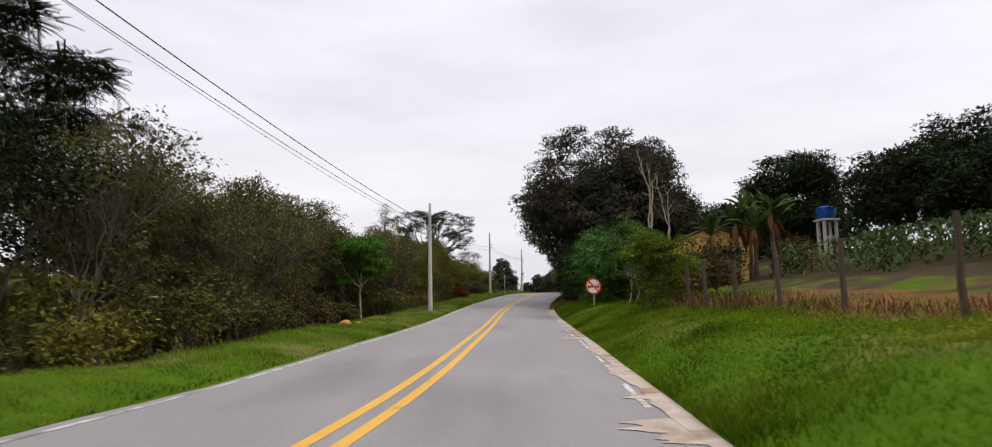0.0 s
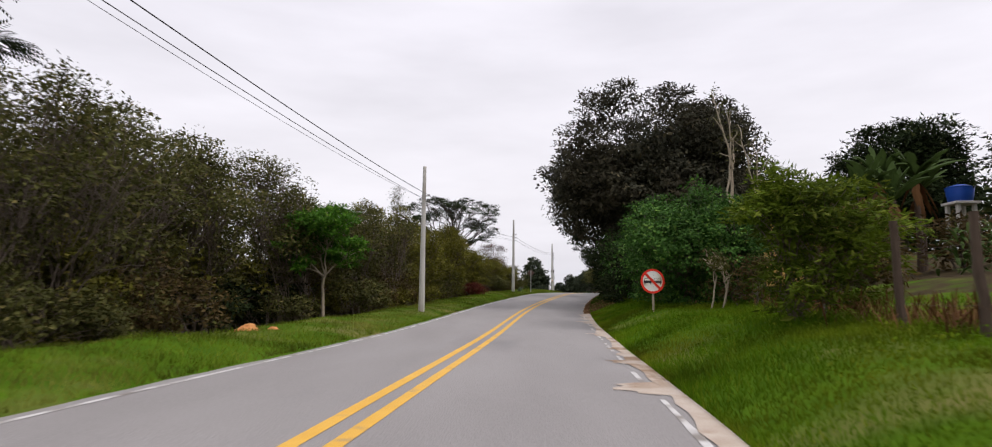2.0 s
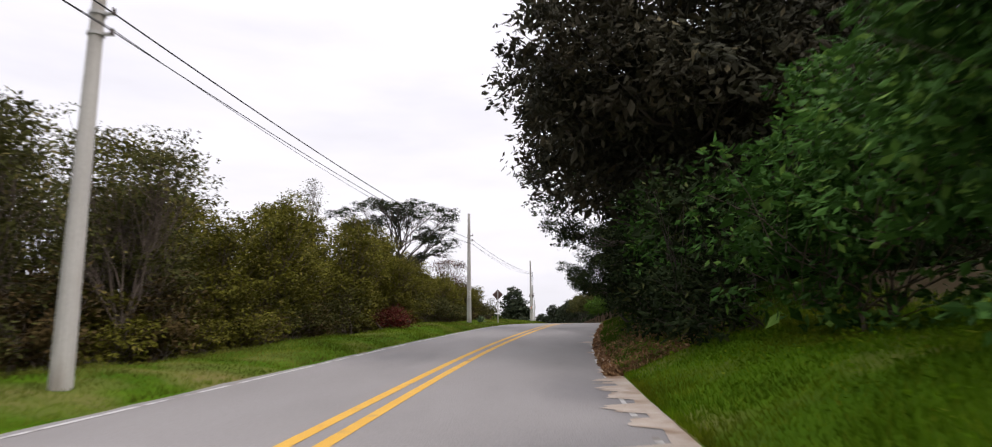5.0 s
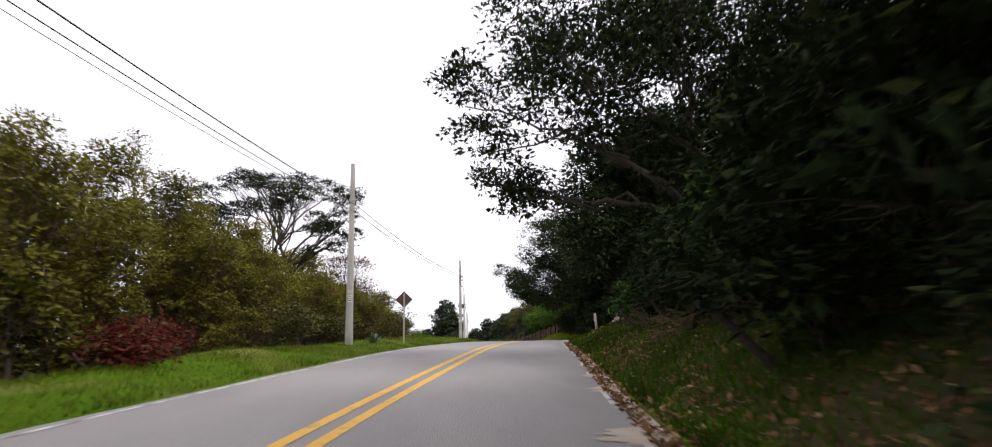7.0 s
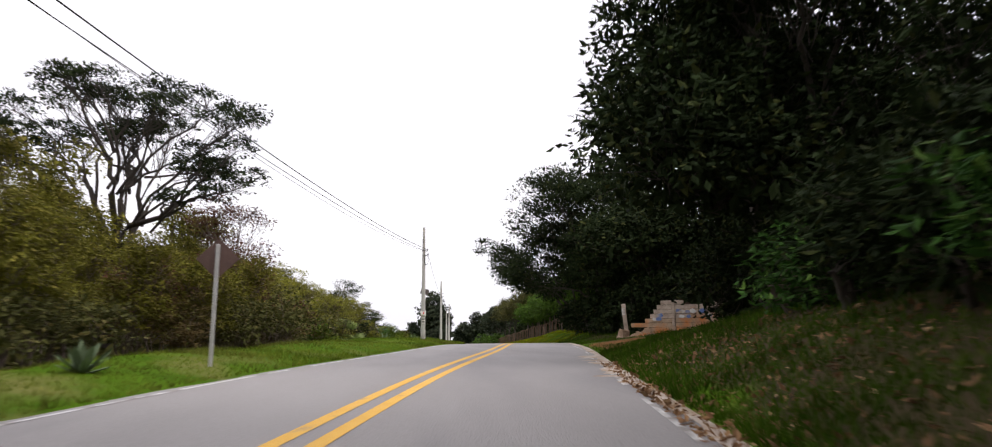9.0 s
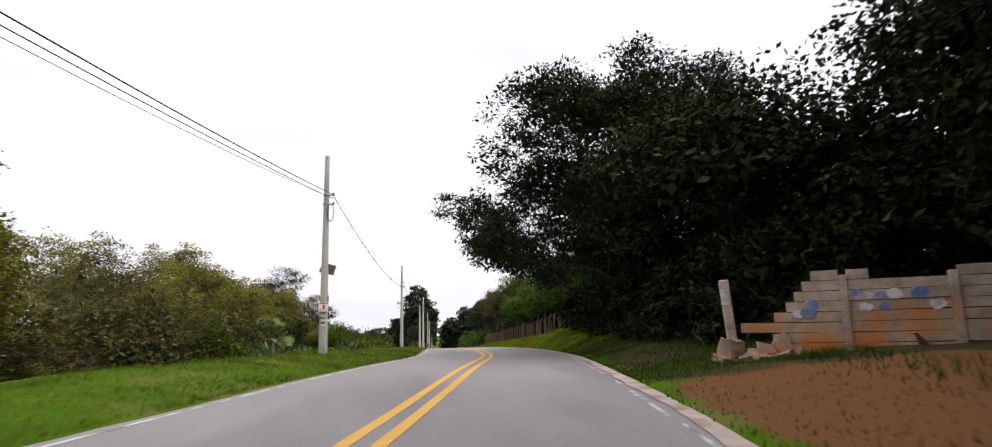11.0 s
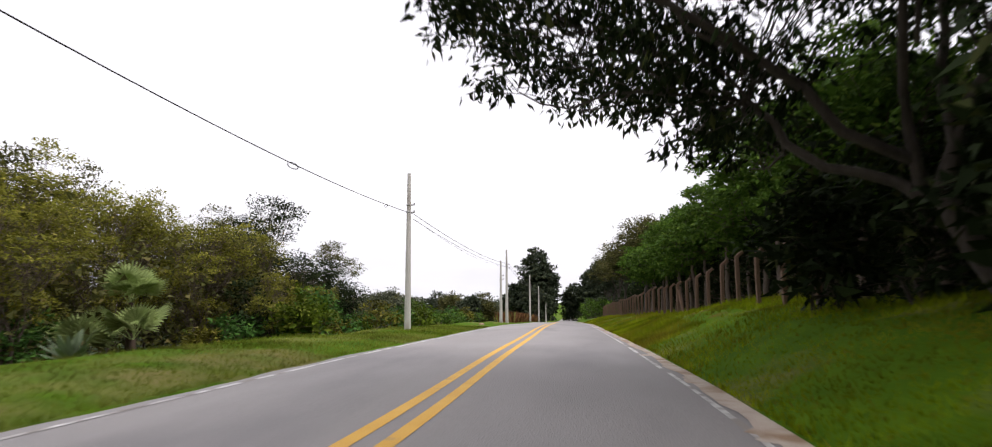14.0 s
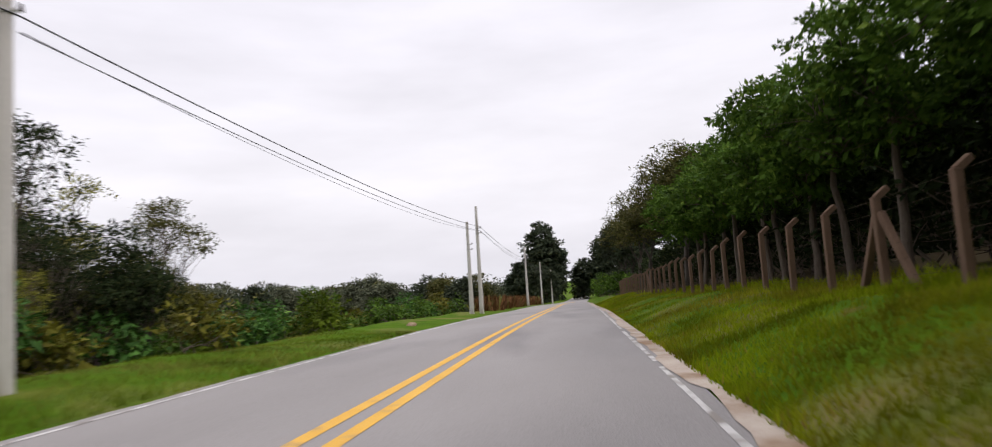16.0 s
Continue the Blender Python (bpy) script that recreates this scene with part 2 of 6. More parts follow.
L_banana = leafage("banana_leaves", (0.026, 0.048, 0.012), (0.062, 0.098, 0.026), (0.15, 0.11, 0.05), 0.25)
L_grass = leafage("grass_blades", (0.035, 0.090, 0.002), (0.095, 0.170, 0.006), (0.155, 0.19, 0.015), 0.3, 0.7, 0.02, dry=(0.150, 0.145, 0.012))
L_verge = leafage("verge_grass_blades", (0.060, 0.100, 0.006), (0.135, 0.185, 0.016), (0.20, 0.21, 0.04), 0.3, 0.7, 0.02, dry=(0.190, 0.170, 0.045))
# the bank's grass once more, darker: the trees' shade is in its colour
L_shade_toned = leafage("shade_toned_grass", (0.018, 0.044, 0.003), (0.050, 0.100, 0.006), (0.12, 0.10, 0.03), 0.2, 0.7, 0.02)
L_bank = leafage("rough_bank_grass", (0.098, 0.144, 0.003), (0.225, 0.275, 0.006), (0.21, 0.16, 0.03), 0.3, 0.7, 0.02, dry=(0.21, 0.145, 0.018))
L_hill = leafage("hillside_leaves", (0.045, 0.056, 0.036), (0.115, 0.125, 0.074), (0.14, 0.14, 0.08), 0.15)
L_far = leafage("far_tree_leaves", (0.022, 0.032, 0.020), (0.055, 0.068, 0.038), (0.08, 0.085, 0.04), 0.15)
M_faded_blue = mottled("faded_blue_paint", (0.06, 0.12, 0.34), (0.20, 0.27, 0.45), 5, 40, 0.9, 0.2, stain=(0.42, 0.38, 0.33), stain_scale=4.0)
M_faded_white = mottled("faded_white_paint", (0.60, 0.59, 0.56), (0.70, 0.69, 0.66), 5, 40, 0.9, 0.2, stain=(0.42, 0.36, 0.30), stain_scale=4.0)


# ---------------------------------------------------------------- mesh helpers
def mesh_from(name, verts, faces, mat, smooth=False):
    """verts (n, 3); faces: one array (m, 3 or 4), or a list of such arrays."""
    me = bpy.data.meshes.new(name)
    groups = [np.asarray(g, dtype=np.int32) for g in (faces if isinstance(faces, list) else [faces]) if len(g)]
    verts = np.asarray(verts, dtype=np.float32)
    me.vertices.add(len(verts))
    me.vertices.foreach_set("co", verts.ravel())
    loops = np.concatenate([g.ravel() for g in groups])
    sizes = np.concatenate([np.full(len(g), g.shape[1], dtype=np.int32) for g in groups])
    starts = np.concatenate([[0], np.cumsum(sizes)[:-1]]).astype(np.int32)
    me.loops.add(len(loops))
    me.loops.foreach_set("vertex_index", loops.astype(np.int32))
    me.polygons.add(len(sizes))
    me.polygons.foreach_set("loop_start", starts)
    me.polygons.foreach_set("use_smooth", np.full(len(sizes), smooth))
    me.materials.append(mat)
    me.update(calc_edges=True)
    me.validate()
    return me


def piece(name, verts, faces, mat, parent=None, label="", smooth=False):
    ob = new(name, mesh_from(name, verts, faces, mat, smooth))
    if parent is not None:
        ob.parent = parent
    if label:
        tagged(ob, label)
    return ob


def part(name, bm, mat, parent=None, label="", smooth=False):
    me = bpy.data.meshes.new(name)
    bm.to_mesh(me)
    bm.free()
    me.materials.append(mat)
    if smooth:
        me.polygons.foreach_set("use_smooth", np.ones(len(me.polygons), bool))
    ob = new(name, me)
    if parent is not None:
        ob.parent = parent
    if label:
        tagged(ob, label)
    return ob


def thing(name, place, label, category, group="", kind="", turn=0.0):
    ob = new(name)
    ob.empty_display_size = 0.2
    ob.matrix_world = pose(*place, 0, 0, turn)
    return tagged(ob, label, category, group, kind)


def box(size, centre=(0, 0, 0), bevel=0.0, turn=None):
    bm = bmesh.new()
    bmesh.ops.create_cube(bm, size=1.0)
    bmesh.ops.scale(bm, vec=size, verts=bm.verts)
    if bevel:
        bmesh.ops.bevel(bm, geom=bm.edges[:], offset=bevel, segments=1, affect="EDGES")
    if turn is not None:
        bmesh.ops.transform(bm, matrix=turn, verts=bm.verts)
    bmesh.ops.translate(bm, vec=centre, verts=bm.verts)
    return bm


def join(*bms):
    out = bmesh.new()
    for b in bms:
        me = bpy.data.meshes.new("joined")
        b.to_mesh(me)
        b.free()
        out.from_mesh(me)
        bpy.data.meshes.remove(me)
    return out


def tubes(lines, sides=6):
    """Tapered tubes along polylines: each line is an array of rows x, y, z, radius."""
    vs, fs, at = [], [], 0
    ang = np.linspace(0, 2 * np.pi, sides, endpoint=False)
    ca, sa = np.cos(ang), np.sin(ang)
    for ln in lines:
        ln = np.asarray(ln, float)
        p, r = ln[:, :3], ln[:, 3]
        d = np.gradient(p, axis=0)
        d /= np.linalg.norm(d, axis=1)[:, None] + 1e-9
        ref = np.where(np.abs(d[:, 2:3]) > 0.9, [[1.0, 0, 0]], [[0, 0, 1.0]])
        a = np.cross(d, ref)
        a /= np.linalg.norm(a, axis=1)[:, None] + 1e-9
        b = np.cross(d, a)
        ring = p[:, None] + r[:, None, None] * (ca[None, :, None] * a[:, None] + sa[None, :, None] * b[:, None])
        vs.append(ring.reshape(-1, 3))
        n = len(ln)
        i = np.arange(n - 1)[:, None] * sides + np.arange(sides)[None]
        j = np.arange(n - 1)[:, None] * sides + (np.arange(sides)[None] + 1) % sides
        fs.append(np.stack([i, i + sides, j + sides, j], -1).reshape(-1, 4) + at)
        at += n * sides
    return np.concatenate(vs), np.concatenate(fs)


def kites(base, d, ref, size, width, fold=0.0):
    """One folded four-cornered leaf from each base along d, its face turned towards ref."""
    side = np.cross(d, ref)
    side /= np.linalg.norm(side, axis=1)[:, None] + 1e-9
    up = np.cross(side, d)
    mid = base + d * size * 0.45
    v = np.stack([base, mid + side * size * width * 0.5 - up * size * fold, base + d * size - up * size * 0.1, mid - side * size * width * 0.5 - up * size * fold], 1)
    k = np.arange(len(base))[:, None] * 4
    if fold:
        return v.reshape(-1, 3), np.concatenate([k + [[0, 1, 2]], k + [[0, 2, 3]]], 1).reshape(-1, 3)
    return v.reshape(-1, 3), k + [[0, 1, 2, 3]]


def leaves(rng, places, length, width=0.36, out=None, droop=0.25, fold=0.12, plain=False, ruffle=0.5, far=False):
    """A leaf at every place, leaning outwards and down, its face turned up and out to the light."""
    n = len(places)
    d = rng.normal(size=(n, 3))
    d[:, 2] *= 0.6
    ref = rng.normal(size=(n, 3)) * ruffle + [0, 0, 0.75]
    if out is not None:
        d += out * 0.6
        ref += out * 0.75
    d[:, 2] -= droop
    d /= np.linalg.norm(d, axis=1)[:, None] + 1e-9
    size = np.asarray(length) * rng.uniform(0.6, 1.35, n)[:, None]
    if far:
        side = np.cross(d, ref)
        side /= np.linalg.norm(side, axis=1)[:, None] + 1e-9
        v = np.stack([places - side * size * width * 0.55, places + side * size * width * 0.55 + d * size * 0.25, places + d * size], 1)
        return v.reshape(-1, 3), np.arange(n)[:, None] * 3 + [[0, 1, 2]]
    return kites(places, d, ref, size, width, 0.0 if plain else fold)


def sprays(rng, places, out, length, pairs=9):
    """Feathery fronds: a stalk with pairs of narrow leaflets on both sides."""
    n = len(places)
    d = rng.normal(size=(n, 3)) * [0.5, 0.5, 0.22] + out * [1, 1, 0.25]
    d[:, 2] -= 0.12
    d /= np.linalg.norm(d, axis=1)[:, None] + 1e-9
    side = np.cross(d, np.array([0, 0, 1.0]) + rng.normal(size=(n, 3)) * 0.2)
    side /= np.linalg.norm(side, axis=1)[:, None] + 1e-9
    long_ = length * rng.uniform(0.7, 1.2, n)[:, None]
    vs, fs, at = [], [], 0
    for j in range(pairs):
        f = 0.12 + 0.88 * j / (pairs - 1)
        b = places + d * long_ * f - [0, 0, 0.18] * long_ * f * f
        for sg in (-1, 1):
            e = side * sg * 0.8 + d * 0.6 - [0, 0, 0.15]
            e /= np.linalg.norm(e, axis=1)[:, None]
            v, q = kites(b, e, np.repeat([[0, 0, 1.0]], n, 0), long_ * (0.36 - 0.16 * f), 0.30)
            vs.append(v)
            fs.append(q + at)
            at += len(v)
    return np.concatenate(vs), np.concatenate(fs)


# ---------------------------------------------------------------- the lie of the land
ROAD_Y = np.array([-80, -40, -12, 0, 12, 24, 36, 48, 60, 72, 84, 96, 108, 120, 132, 146, 162, 180, 200, 230, 270, 330, 420])
ROAD_X = np.array([-9.0, -4.6, -1.34, 0.04, 1.01, 1.84, 2.74, 4.21, 6.32, 8.5, 10.98, 13.11, 15.0, 15.68, 16.12, 16.55, 17.15, 17.67, 18.35, 19.41, 21.0, 24.0, 29.0])
ROAD_Z = np.array([-0.2, -0.4, -0.79, -1.1, -1.08, -1.0, -0.73, -0.27, 0.25, 0.63, 0.83, 0.94, 0.86, 0.79, 0.61, 0.37, 0.01, -0.54, -1.1, -2.09, -3.5, -5.2, -6.4])
LEFT, MIDDLE, RIGHT = -5.43, -2.09, 1.35


def natural(knots, values):
    n, h = len(knots), np.diff(knots).astype(float)
    a, b = np.zeros((n, n)), np.zeros(n)
    a[0, 0] = a[-1, -1] = 1
    for i in range(1, n - 1):
        a[i, i - 1 : i + 2] = h[i - 1], 2 * (h[i - 1] + h[i]), h[i]
        b[i] = 6 * ((values[i + 1] - values[i]) / h[i] - (values[i] - values[i - 1]) / h[i - 1])
    m = np.linalg.solve(a, b)

    def at(x):
        x = np.clip(np.asarray(x, float), knots[0], knots[-1])
        i = np.clip(np.searchsorted(knots, x) - 1, 0, n - 2)
        p, q = (knots[i + 1] - x) / h[i], (x - knots[i]) / h[i]
        return p * values[i] + q * values[i + 1] + ((p**3 - p) * m[i] + (q**3 - q) * m[i + 1]) * h[i] ** 2 / 6

    return at


road_x, road_z = natural(ROAD_Y, ROAD_X), natural(ROAD_Y, ROAD_Z)


def wave(x, y, s, seed=0.0):
    return np.sin(x / s + 1.7 * np.sin(y / s * 0.7 + seed) + seed) * np.cos(y / s * 1.1 + 0.8 * np.sin(x / s * 1.3) - seed)


# height over the road's surface: by the stretch of the road (rows) and the distance to the side
SIDE_L = np.array([5.43, 5.8, 6.6, 8.2, 9.2, 11.0, 14.0, 20.0, 40.0, 90.0])
RISE_L = {-80: [0, 0.02, 0.12, 0.22, 0.0, -0.6, -0.9, -0.8, -0.5, 0], 60: [0, 0.04, 0.18, 0.28, 0.1, -0.4, -0.6, -0.5, -0.5, -1], 100: [0, 0.05, 0.20, 0.32, 0.3, 0.1, -0.1, -0.4, -2.0, -5], 150: [0, 0.03, 0.1, 0.15, 0.1, -0.2, -0.6, -1.6, -4.0, -8], 420: [0, 0, 0.1, 0.1, 0, -0.3, -0.5, -1, -2.0, -4]}
SIDE_R = np.array([1.35, 1.7, 2.4, 3.5, 5.0, 8.0, 14.0, 22.0, 40.0, 90.0])
RISE_R = {-80: [0, 0.08, 0.35, 0.72, 0.85, 1.0, 1.9, 3.2, 5, 7], 38: [0, 0.08, 0.35, 0.72, 0.85, 1.1, 2.2, 3.6, 5, 7], 47: [0, 0.15, 0.5, 1.1, 1.6, 2.0, 2.6, 3.6, 5, 7], 66: [0, 0.12, 0.5, 1.0, 1.5, 1.9, 2.5, 3.4, 5, 7], 80: [0, 0.08, 0.2, 0.42, 0.62, 1.0, 1.6, 2.6, 4, 6], 92: [0, 0.05, 0.13, 0.22, 0.24, 0.36, 0.9, 2, 3, 5], 102: [0, 0.06, 0.2, 0.5, 0.7, 0.9, 1.4, 2, 3, 5], 116: [0, 0.08, 0.35, 0.9, 1.2, 1.4, 1.7, 2.2, 3, 5], 128: [0, 0.08, 0.35, 0.85, 1.15, 1.3, 1.6, 2.2, 3, 5], 138: [0, 0.06, 0.28, 0.6, 0.78, 1.0, 1.5, 2.2, 3, 5], 170: [0, 0.06, 0.28, 0.6, 0.78, 1.0, 1.5, 2.2, 3, 5], 420: [0, 0.05, 0.2, 0.5, 0.8, 1.2, 1.6, 2, 3, 4]}


def rise(u, y):
    """Height of the ground over the road at the distance u to the right of the driving line."""
    u, y = np.broadcast_arrays(np.asarray(u, float), np.asarray(y, float))
    out = np.zeros(u.shape)
    for sign, sides, rows in ((-1, SIDE_L, RISE_L), (1, SIDE_R, RISE_R)):
        ks = sorted(rows)
        table = np.array([np.interp(np.clip(sign * u, sides[0], sides[-1]), sides, rows[k]) for k in ks])
        i = np.clip(np.searchsorted(ks, y) - 1, 0, len(ks) - 2)
        f = np.clip((y - np.take(ks, i)) / (np.take(ks, i + 1) - np.take(ks, i)), 0, 1)
        h = np.take_along_axis(table, i[None], 0)[0] * (1 - f) + np.take_along_axis(table, i[None] + 1, 0)[0] * f
        out = out + np.where(sign * u > sides[0], h, 0)
    return out


def ground_z(x, y):
    x, y = np.asarray(x, float), np.asarray(y, float)
    u = x - road_x(y)
    off = np.maximum(np.maximum(LEFT - u, u - RIGHT), 0)
    rough_ = np.clip(off / 2.5, 0, 1) * (0.05 * wave(x, y, 0.9, 1.0) + 0.09 * wave(x, y, 3.1, 2.0))
    far = np.clip((off - 30) / 300, 0, 1) * (4 + 5 * wave(x, y, 120, 0.6) + 3 * wave(x, y, 47, 2.2))
    return road_z(y) + rise(u, y) + rough_ + far


def ground_point(x, y, sink=0.0):
    return (float(x), float(y), float(ground_z(x, y)) - sink)


U_AT = np.concatenate([[-900, -600, -420, -300, -210, -150, -110, -80, -60, -45, -36, -30, -25, -21, -18, -16, -14], np.arange(-12.5, -9, 0.6), np.arange(-9, -5.5, 0.35), [-5.5, -5.3], [-3.8, -2.0, -0.4], [1.2, 1.42], np.arange(1.7, 6, 0.35), np.arange(6, 12, 0.8), [13, 14.5, 16, 18, 20, 22.5, 25, 28, 32, 37, 44, 54, 70, 90, 120, 170, 240, 340, 480, 700, 900]])
Y_AT = np.concatenate([[-400, -250, -160, -110, -80, -60, -45, -35], np.arange(-28, 200, 0.8), np.arange(200, 260, 4), [265, 280, 300, 325, 350, 390, 440, 500, 580, 680, 800, 1000, 1300, 1800]])
uu, yy = np.meshgrid(U_AT, Y_AT)
xx = uu + road_x(yy)
zz = ground_z(xx, yy)
zz = np.where((uu > LEFT - 0.1) & (uu < RIGHT + 0.1), zz - 0.06, zz)
nu, ny = len(U_AT), len(Y_AT)
ii = (np.arange(ny - 1)[:, None] * nu + np.arange(nu - 1)[None]).ravel()
ground = piece("ground", np.stack([xx, yy, zz], -1).reshape(-1, 3), np.stack([ii, ii + 1, ii + 1 + nu, ii + nu], -1), M_asphalt, smooth=True)
tagged(ground, "grassy verge, wooded hollow and bare reddish soil", "ground", kind="structure")


def bump_of(v, lo, hi, edge):
    return np.clip((v - lo) / edge, 0, 1) * np.clip((hi - v) / edge, 0, 1)


soil_red = np.maximum(bump_of(uu, 5.0, 10.6, 1.0) * bump_of(yy, -40, 20, 4) * (0.75 + 0.2 * wave(xx, yy, 2.3, 1.1)), bump_of(uu, 1.4, 7.5, 0.6) * bump_of(yy, 79.0, 90.0, 1.6) * 0.9)
soil_red = np.maximum(soil_red, bump_of(uu, -13, -7.6, 1.0) * bump_of(yy, 172, 215, 5) * 0.8)
soil_dark = np.maximum.reduce([bump_of(uu + 0.5 * np.maximum(0, yy - 84), -80, -8.6, 0.9) * bump_of(yy, -90, 112, 8), bump_of(uu, 3.4, 60, 1.2) * bump_of(yy, 36, 114, 6), bump_of(uu, 6.0, 60, 1.2) * bump_of(yy, 112, 320, 6)])
soil_dark = np.maximum(soil_dark, bump_of(uu, 11, 45, 2.0) * bump_of(yy, -60, 40, 4))
soil_red = np.maximum(soil_red, bump_of(uu, 9.0, 15, 1.0) * bump_of(yy, -60, 30, 4) * np.clip(0.46 + 0.22 * wave(xx, yy, 1.4, 2.3), 0, 1))
soil_dark = np.maximum(soil_dark, bump_of(uu, 8.8, 16, 1.0) * bump_of(yy, -60, 34, 4) * np.clip(0.60 + 0.14 * wave(xx, yy, 1.9, 0.3), 0, 1))
soil_dark = np.maximum(soil_dark, bump_of(uu, -90, -11.5, 2.0) * bump_of(yy, 105, 330, 8) * 0.9)
soil_dark = np.maximum(soil_dark, bump_of(uu, 1.5, 6, 0.4) * bump_of(yy, 40, 110, 4) * 0.8)
soil_dark = soil_dark * (1 - 0.85 * bump_of(uu, 1.4, 7.5, 0.6) * bump_of(yy, 79.5, 89.0, 0.8))
# the bare woodland soil gives way to grass further from the road
soil_dark = soil_dark * np.clip((uu + 58 + 7 * wave(xx, yy, 19, 0.7)) / 26, 0, 1) * np.clip((58 - uu + 7 * wave(xx, yy, 17, 1.9)) / 26, 0, 1)
soil_red = np.maximum(soil_red, bump_of(uu, 3.0, 4.3, 0.4) * bump_of(yy, 122, 150, 3) * np.clip(0.32 + 0.32 * wave(xx, yy, 1.1, 0.9), 0, 1))
for key, val in (("soil_red", soil_red), ("soil_dark", soil_dark)):
    at = ground.data.attributes.new(key, "FLOAT", "POINT")
    at.data.foreach_set("value", val.ravel().astype(np.float32))
M_ground = mottled("grass_and_soil", (0.034, 0.080, 0.003), (0.070, 0.130, 0.005), 1.2, 18, 0.95, 0.8, stain=(0.16, 0.13, 0.05), stain_scale=0.35, stain_at=(0.52, 0.72))
gn, gl = M_ground.node_tree.nodes, M_ground.node_tree.links
gs = gn["Principled BSDF"]
gs.inputs["Specular IOR Level"].default_value = 0.03
colour = gs.inputs["Base Color"].links[0].from_socket
g_noise = gn.new("ShaderNodeTexNoise")
g_noise.inputs["Scale"].default_value, g_noise.inputs["Detail"].default_value = 0.9, 6
gc = gn.new("ShaderNodeTexCoord")
gl.new(gc.outputs["Object"], g_noise.inputs["Vector"])
for key, tone in (("soil_red", (0.14, 0.066, 0.026)), ("soil_dark", (0.050, 0.038, 0.020))):
    a = gn.new("ShaderNodeAttribute")
    a.attribute_name = key
    add = gn.new("ShaderNodeMath")
    add.operation = "ADD"
    gl.new(a.outputs["Fac"], add.inputs[0])
    gl.new(g_noise.outputs["Fac"], add.inputs[1])
    r = gn.new("ShaderNodeMapRange")
    r.inputs["From Min"].default_value, r.inputs["From Max"].default_value = 0.92, 1.18
    gl.new(add.outputs[0], r.inputs["Value"])
    mx = gn.new("ShaderNodeMix")
    mx.data_type = "RGBA"
    mx.inputs["B"].default_value = (*tone, 1)
    gl.new(colour, mx.inputs["A"])
    gl.new(r.outputs["Result"], mx.inputs["Factor"])
    colour = mx.outputs["Result"]
gl.new(colour, gs.inputs["Base Color"])
ground.data.materials.clear()
ground.data.materials.append(M_ground)


# ---------------------------------------------------------------- the road
def ribbon(u0, u1, y0, y1, step, lift, wobble=0.0, seed=0.0, crown=True):
    ys = np.arange(y0, y1 + step * 0.5, step)
    us = np.linspace(0, 1, 7 if u1 - u0 > 1 else 2)
    rows = []
    for k, f in enumerate(us):
        u = u0 + (u1 - u0) * f
        w = wobble * (0.6 * wave(ys, ys * 0.3, 1.3, seed) + 0.4 * wave(ys, ys, 0.41, seed + 2)) if wobble and k in (0, len(us) - 1) else 0
        u = u + w * (1 if k else -1) + 0 * ys
        z = road_z(ys) + lift + 0.0 * u
        rows.append(np.stack([road_x(ys) + u, ys, z], -1))
    v = np.stack(rows, 1).reshape(-1, 3)
    n = len(us)
    k = (np.arange(len(ys) - 1)[:, None] * n + np.arange(n - 1)[None]).ravel()
    return v, np.stack([k, k + 1, k + 1 + n, k + n], -1)


road = piece("road", *ribbon(LEFT - 0.12, RIGHT + 0.04, -78, 418, 0.5, 0.0, 0.09, 0.4), M_asphalt, smooth=True)
tagged(road, "worn grey two-lane asphalt road climbing over a rise", "road", kind="structure")
for name, u, w, mat, wob, label in (("centre_line", MIDDLE - 0.185, 0.165, M_yellow, 0.004, "worn yellow painted line"), ("centre_line", MIDDLE + 0.185, 0.165, M_yellow, 0.004, "worn yellow painted line"), ("edge_line", LEFT + 0.10, 0.09, M_white, 0.012, "faded white painted line")):
    piece(name, *ribbon(u - w / 2, u + w / 2, -60, 300, 0.5, 0.005, wob, u), mat, road, label, smooth=True)
rng = np.random.default_rng(5)
# the right edge line is broken into worn stretches
y = -20.0
while y < 210:
    n = rng.uniform(0.5, 3.2) if y < 95 else rng.uniform(4, 11)
    u = RIGHT - 0.16 + rng.uniform(-0.02, 0.02)
    piece("edge_line", *ribbon(u - 0.038, u + 0.038, y, y + n, 0.25, 0.005, 0.016, y), M_white, road, "faded white painted line", smooth=True)
    y += n + (rng.uniform(0.4, 2.2) if y < 95 else rng.uniform(0.2, 0.8))
# pale tongues of sand lie on the tarmac along the right edge
for k in range(64):
    y = rng.uniform(-10, 78) if k < 54 else rng.uniform(85, 200)
    n, w = rng.uniform(0.12, 0.7), rng.uniform(0.25, 0.85) * (0.55 if y > 85 else 1.0)
    ys = np.linspace(-n, n, 9)
    half = np.sqrt(np.clip(1 - (ys / n) ** 2, 0, 1))
    inner = RIGHT + 0.05 - w * half * rng.uniform(0.55, 1.0, 9)
    v = []
    for a, b in zip(ys, inner):
        for u in (b, RIGHT + 0.1):
            v.append((road_x(y + a) + u, y + a, road_z(y + a) + 0.009))
    k2 = np.arange(8)[:, None] * 2
    piece("sand_patch", v, np.concatenate([k2, k2 + 1, k2 + 3, k2 + 2], 1), M_sand, road, "pale sand washed onto the tarmac")
shoulder = piece("shoulder", *ribbon(RIGHT - 0.05, RIGHT + 0.30, -30, 205, 0.5, 0.012, 0.13, 3.0), M_sand, smooth=True)
tagged(shoulder, "crumbling sandy edge of the tarmac", "road edge", kind="structure")


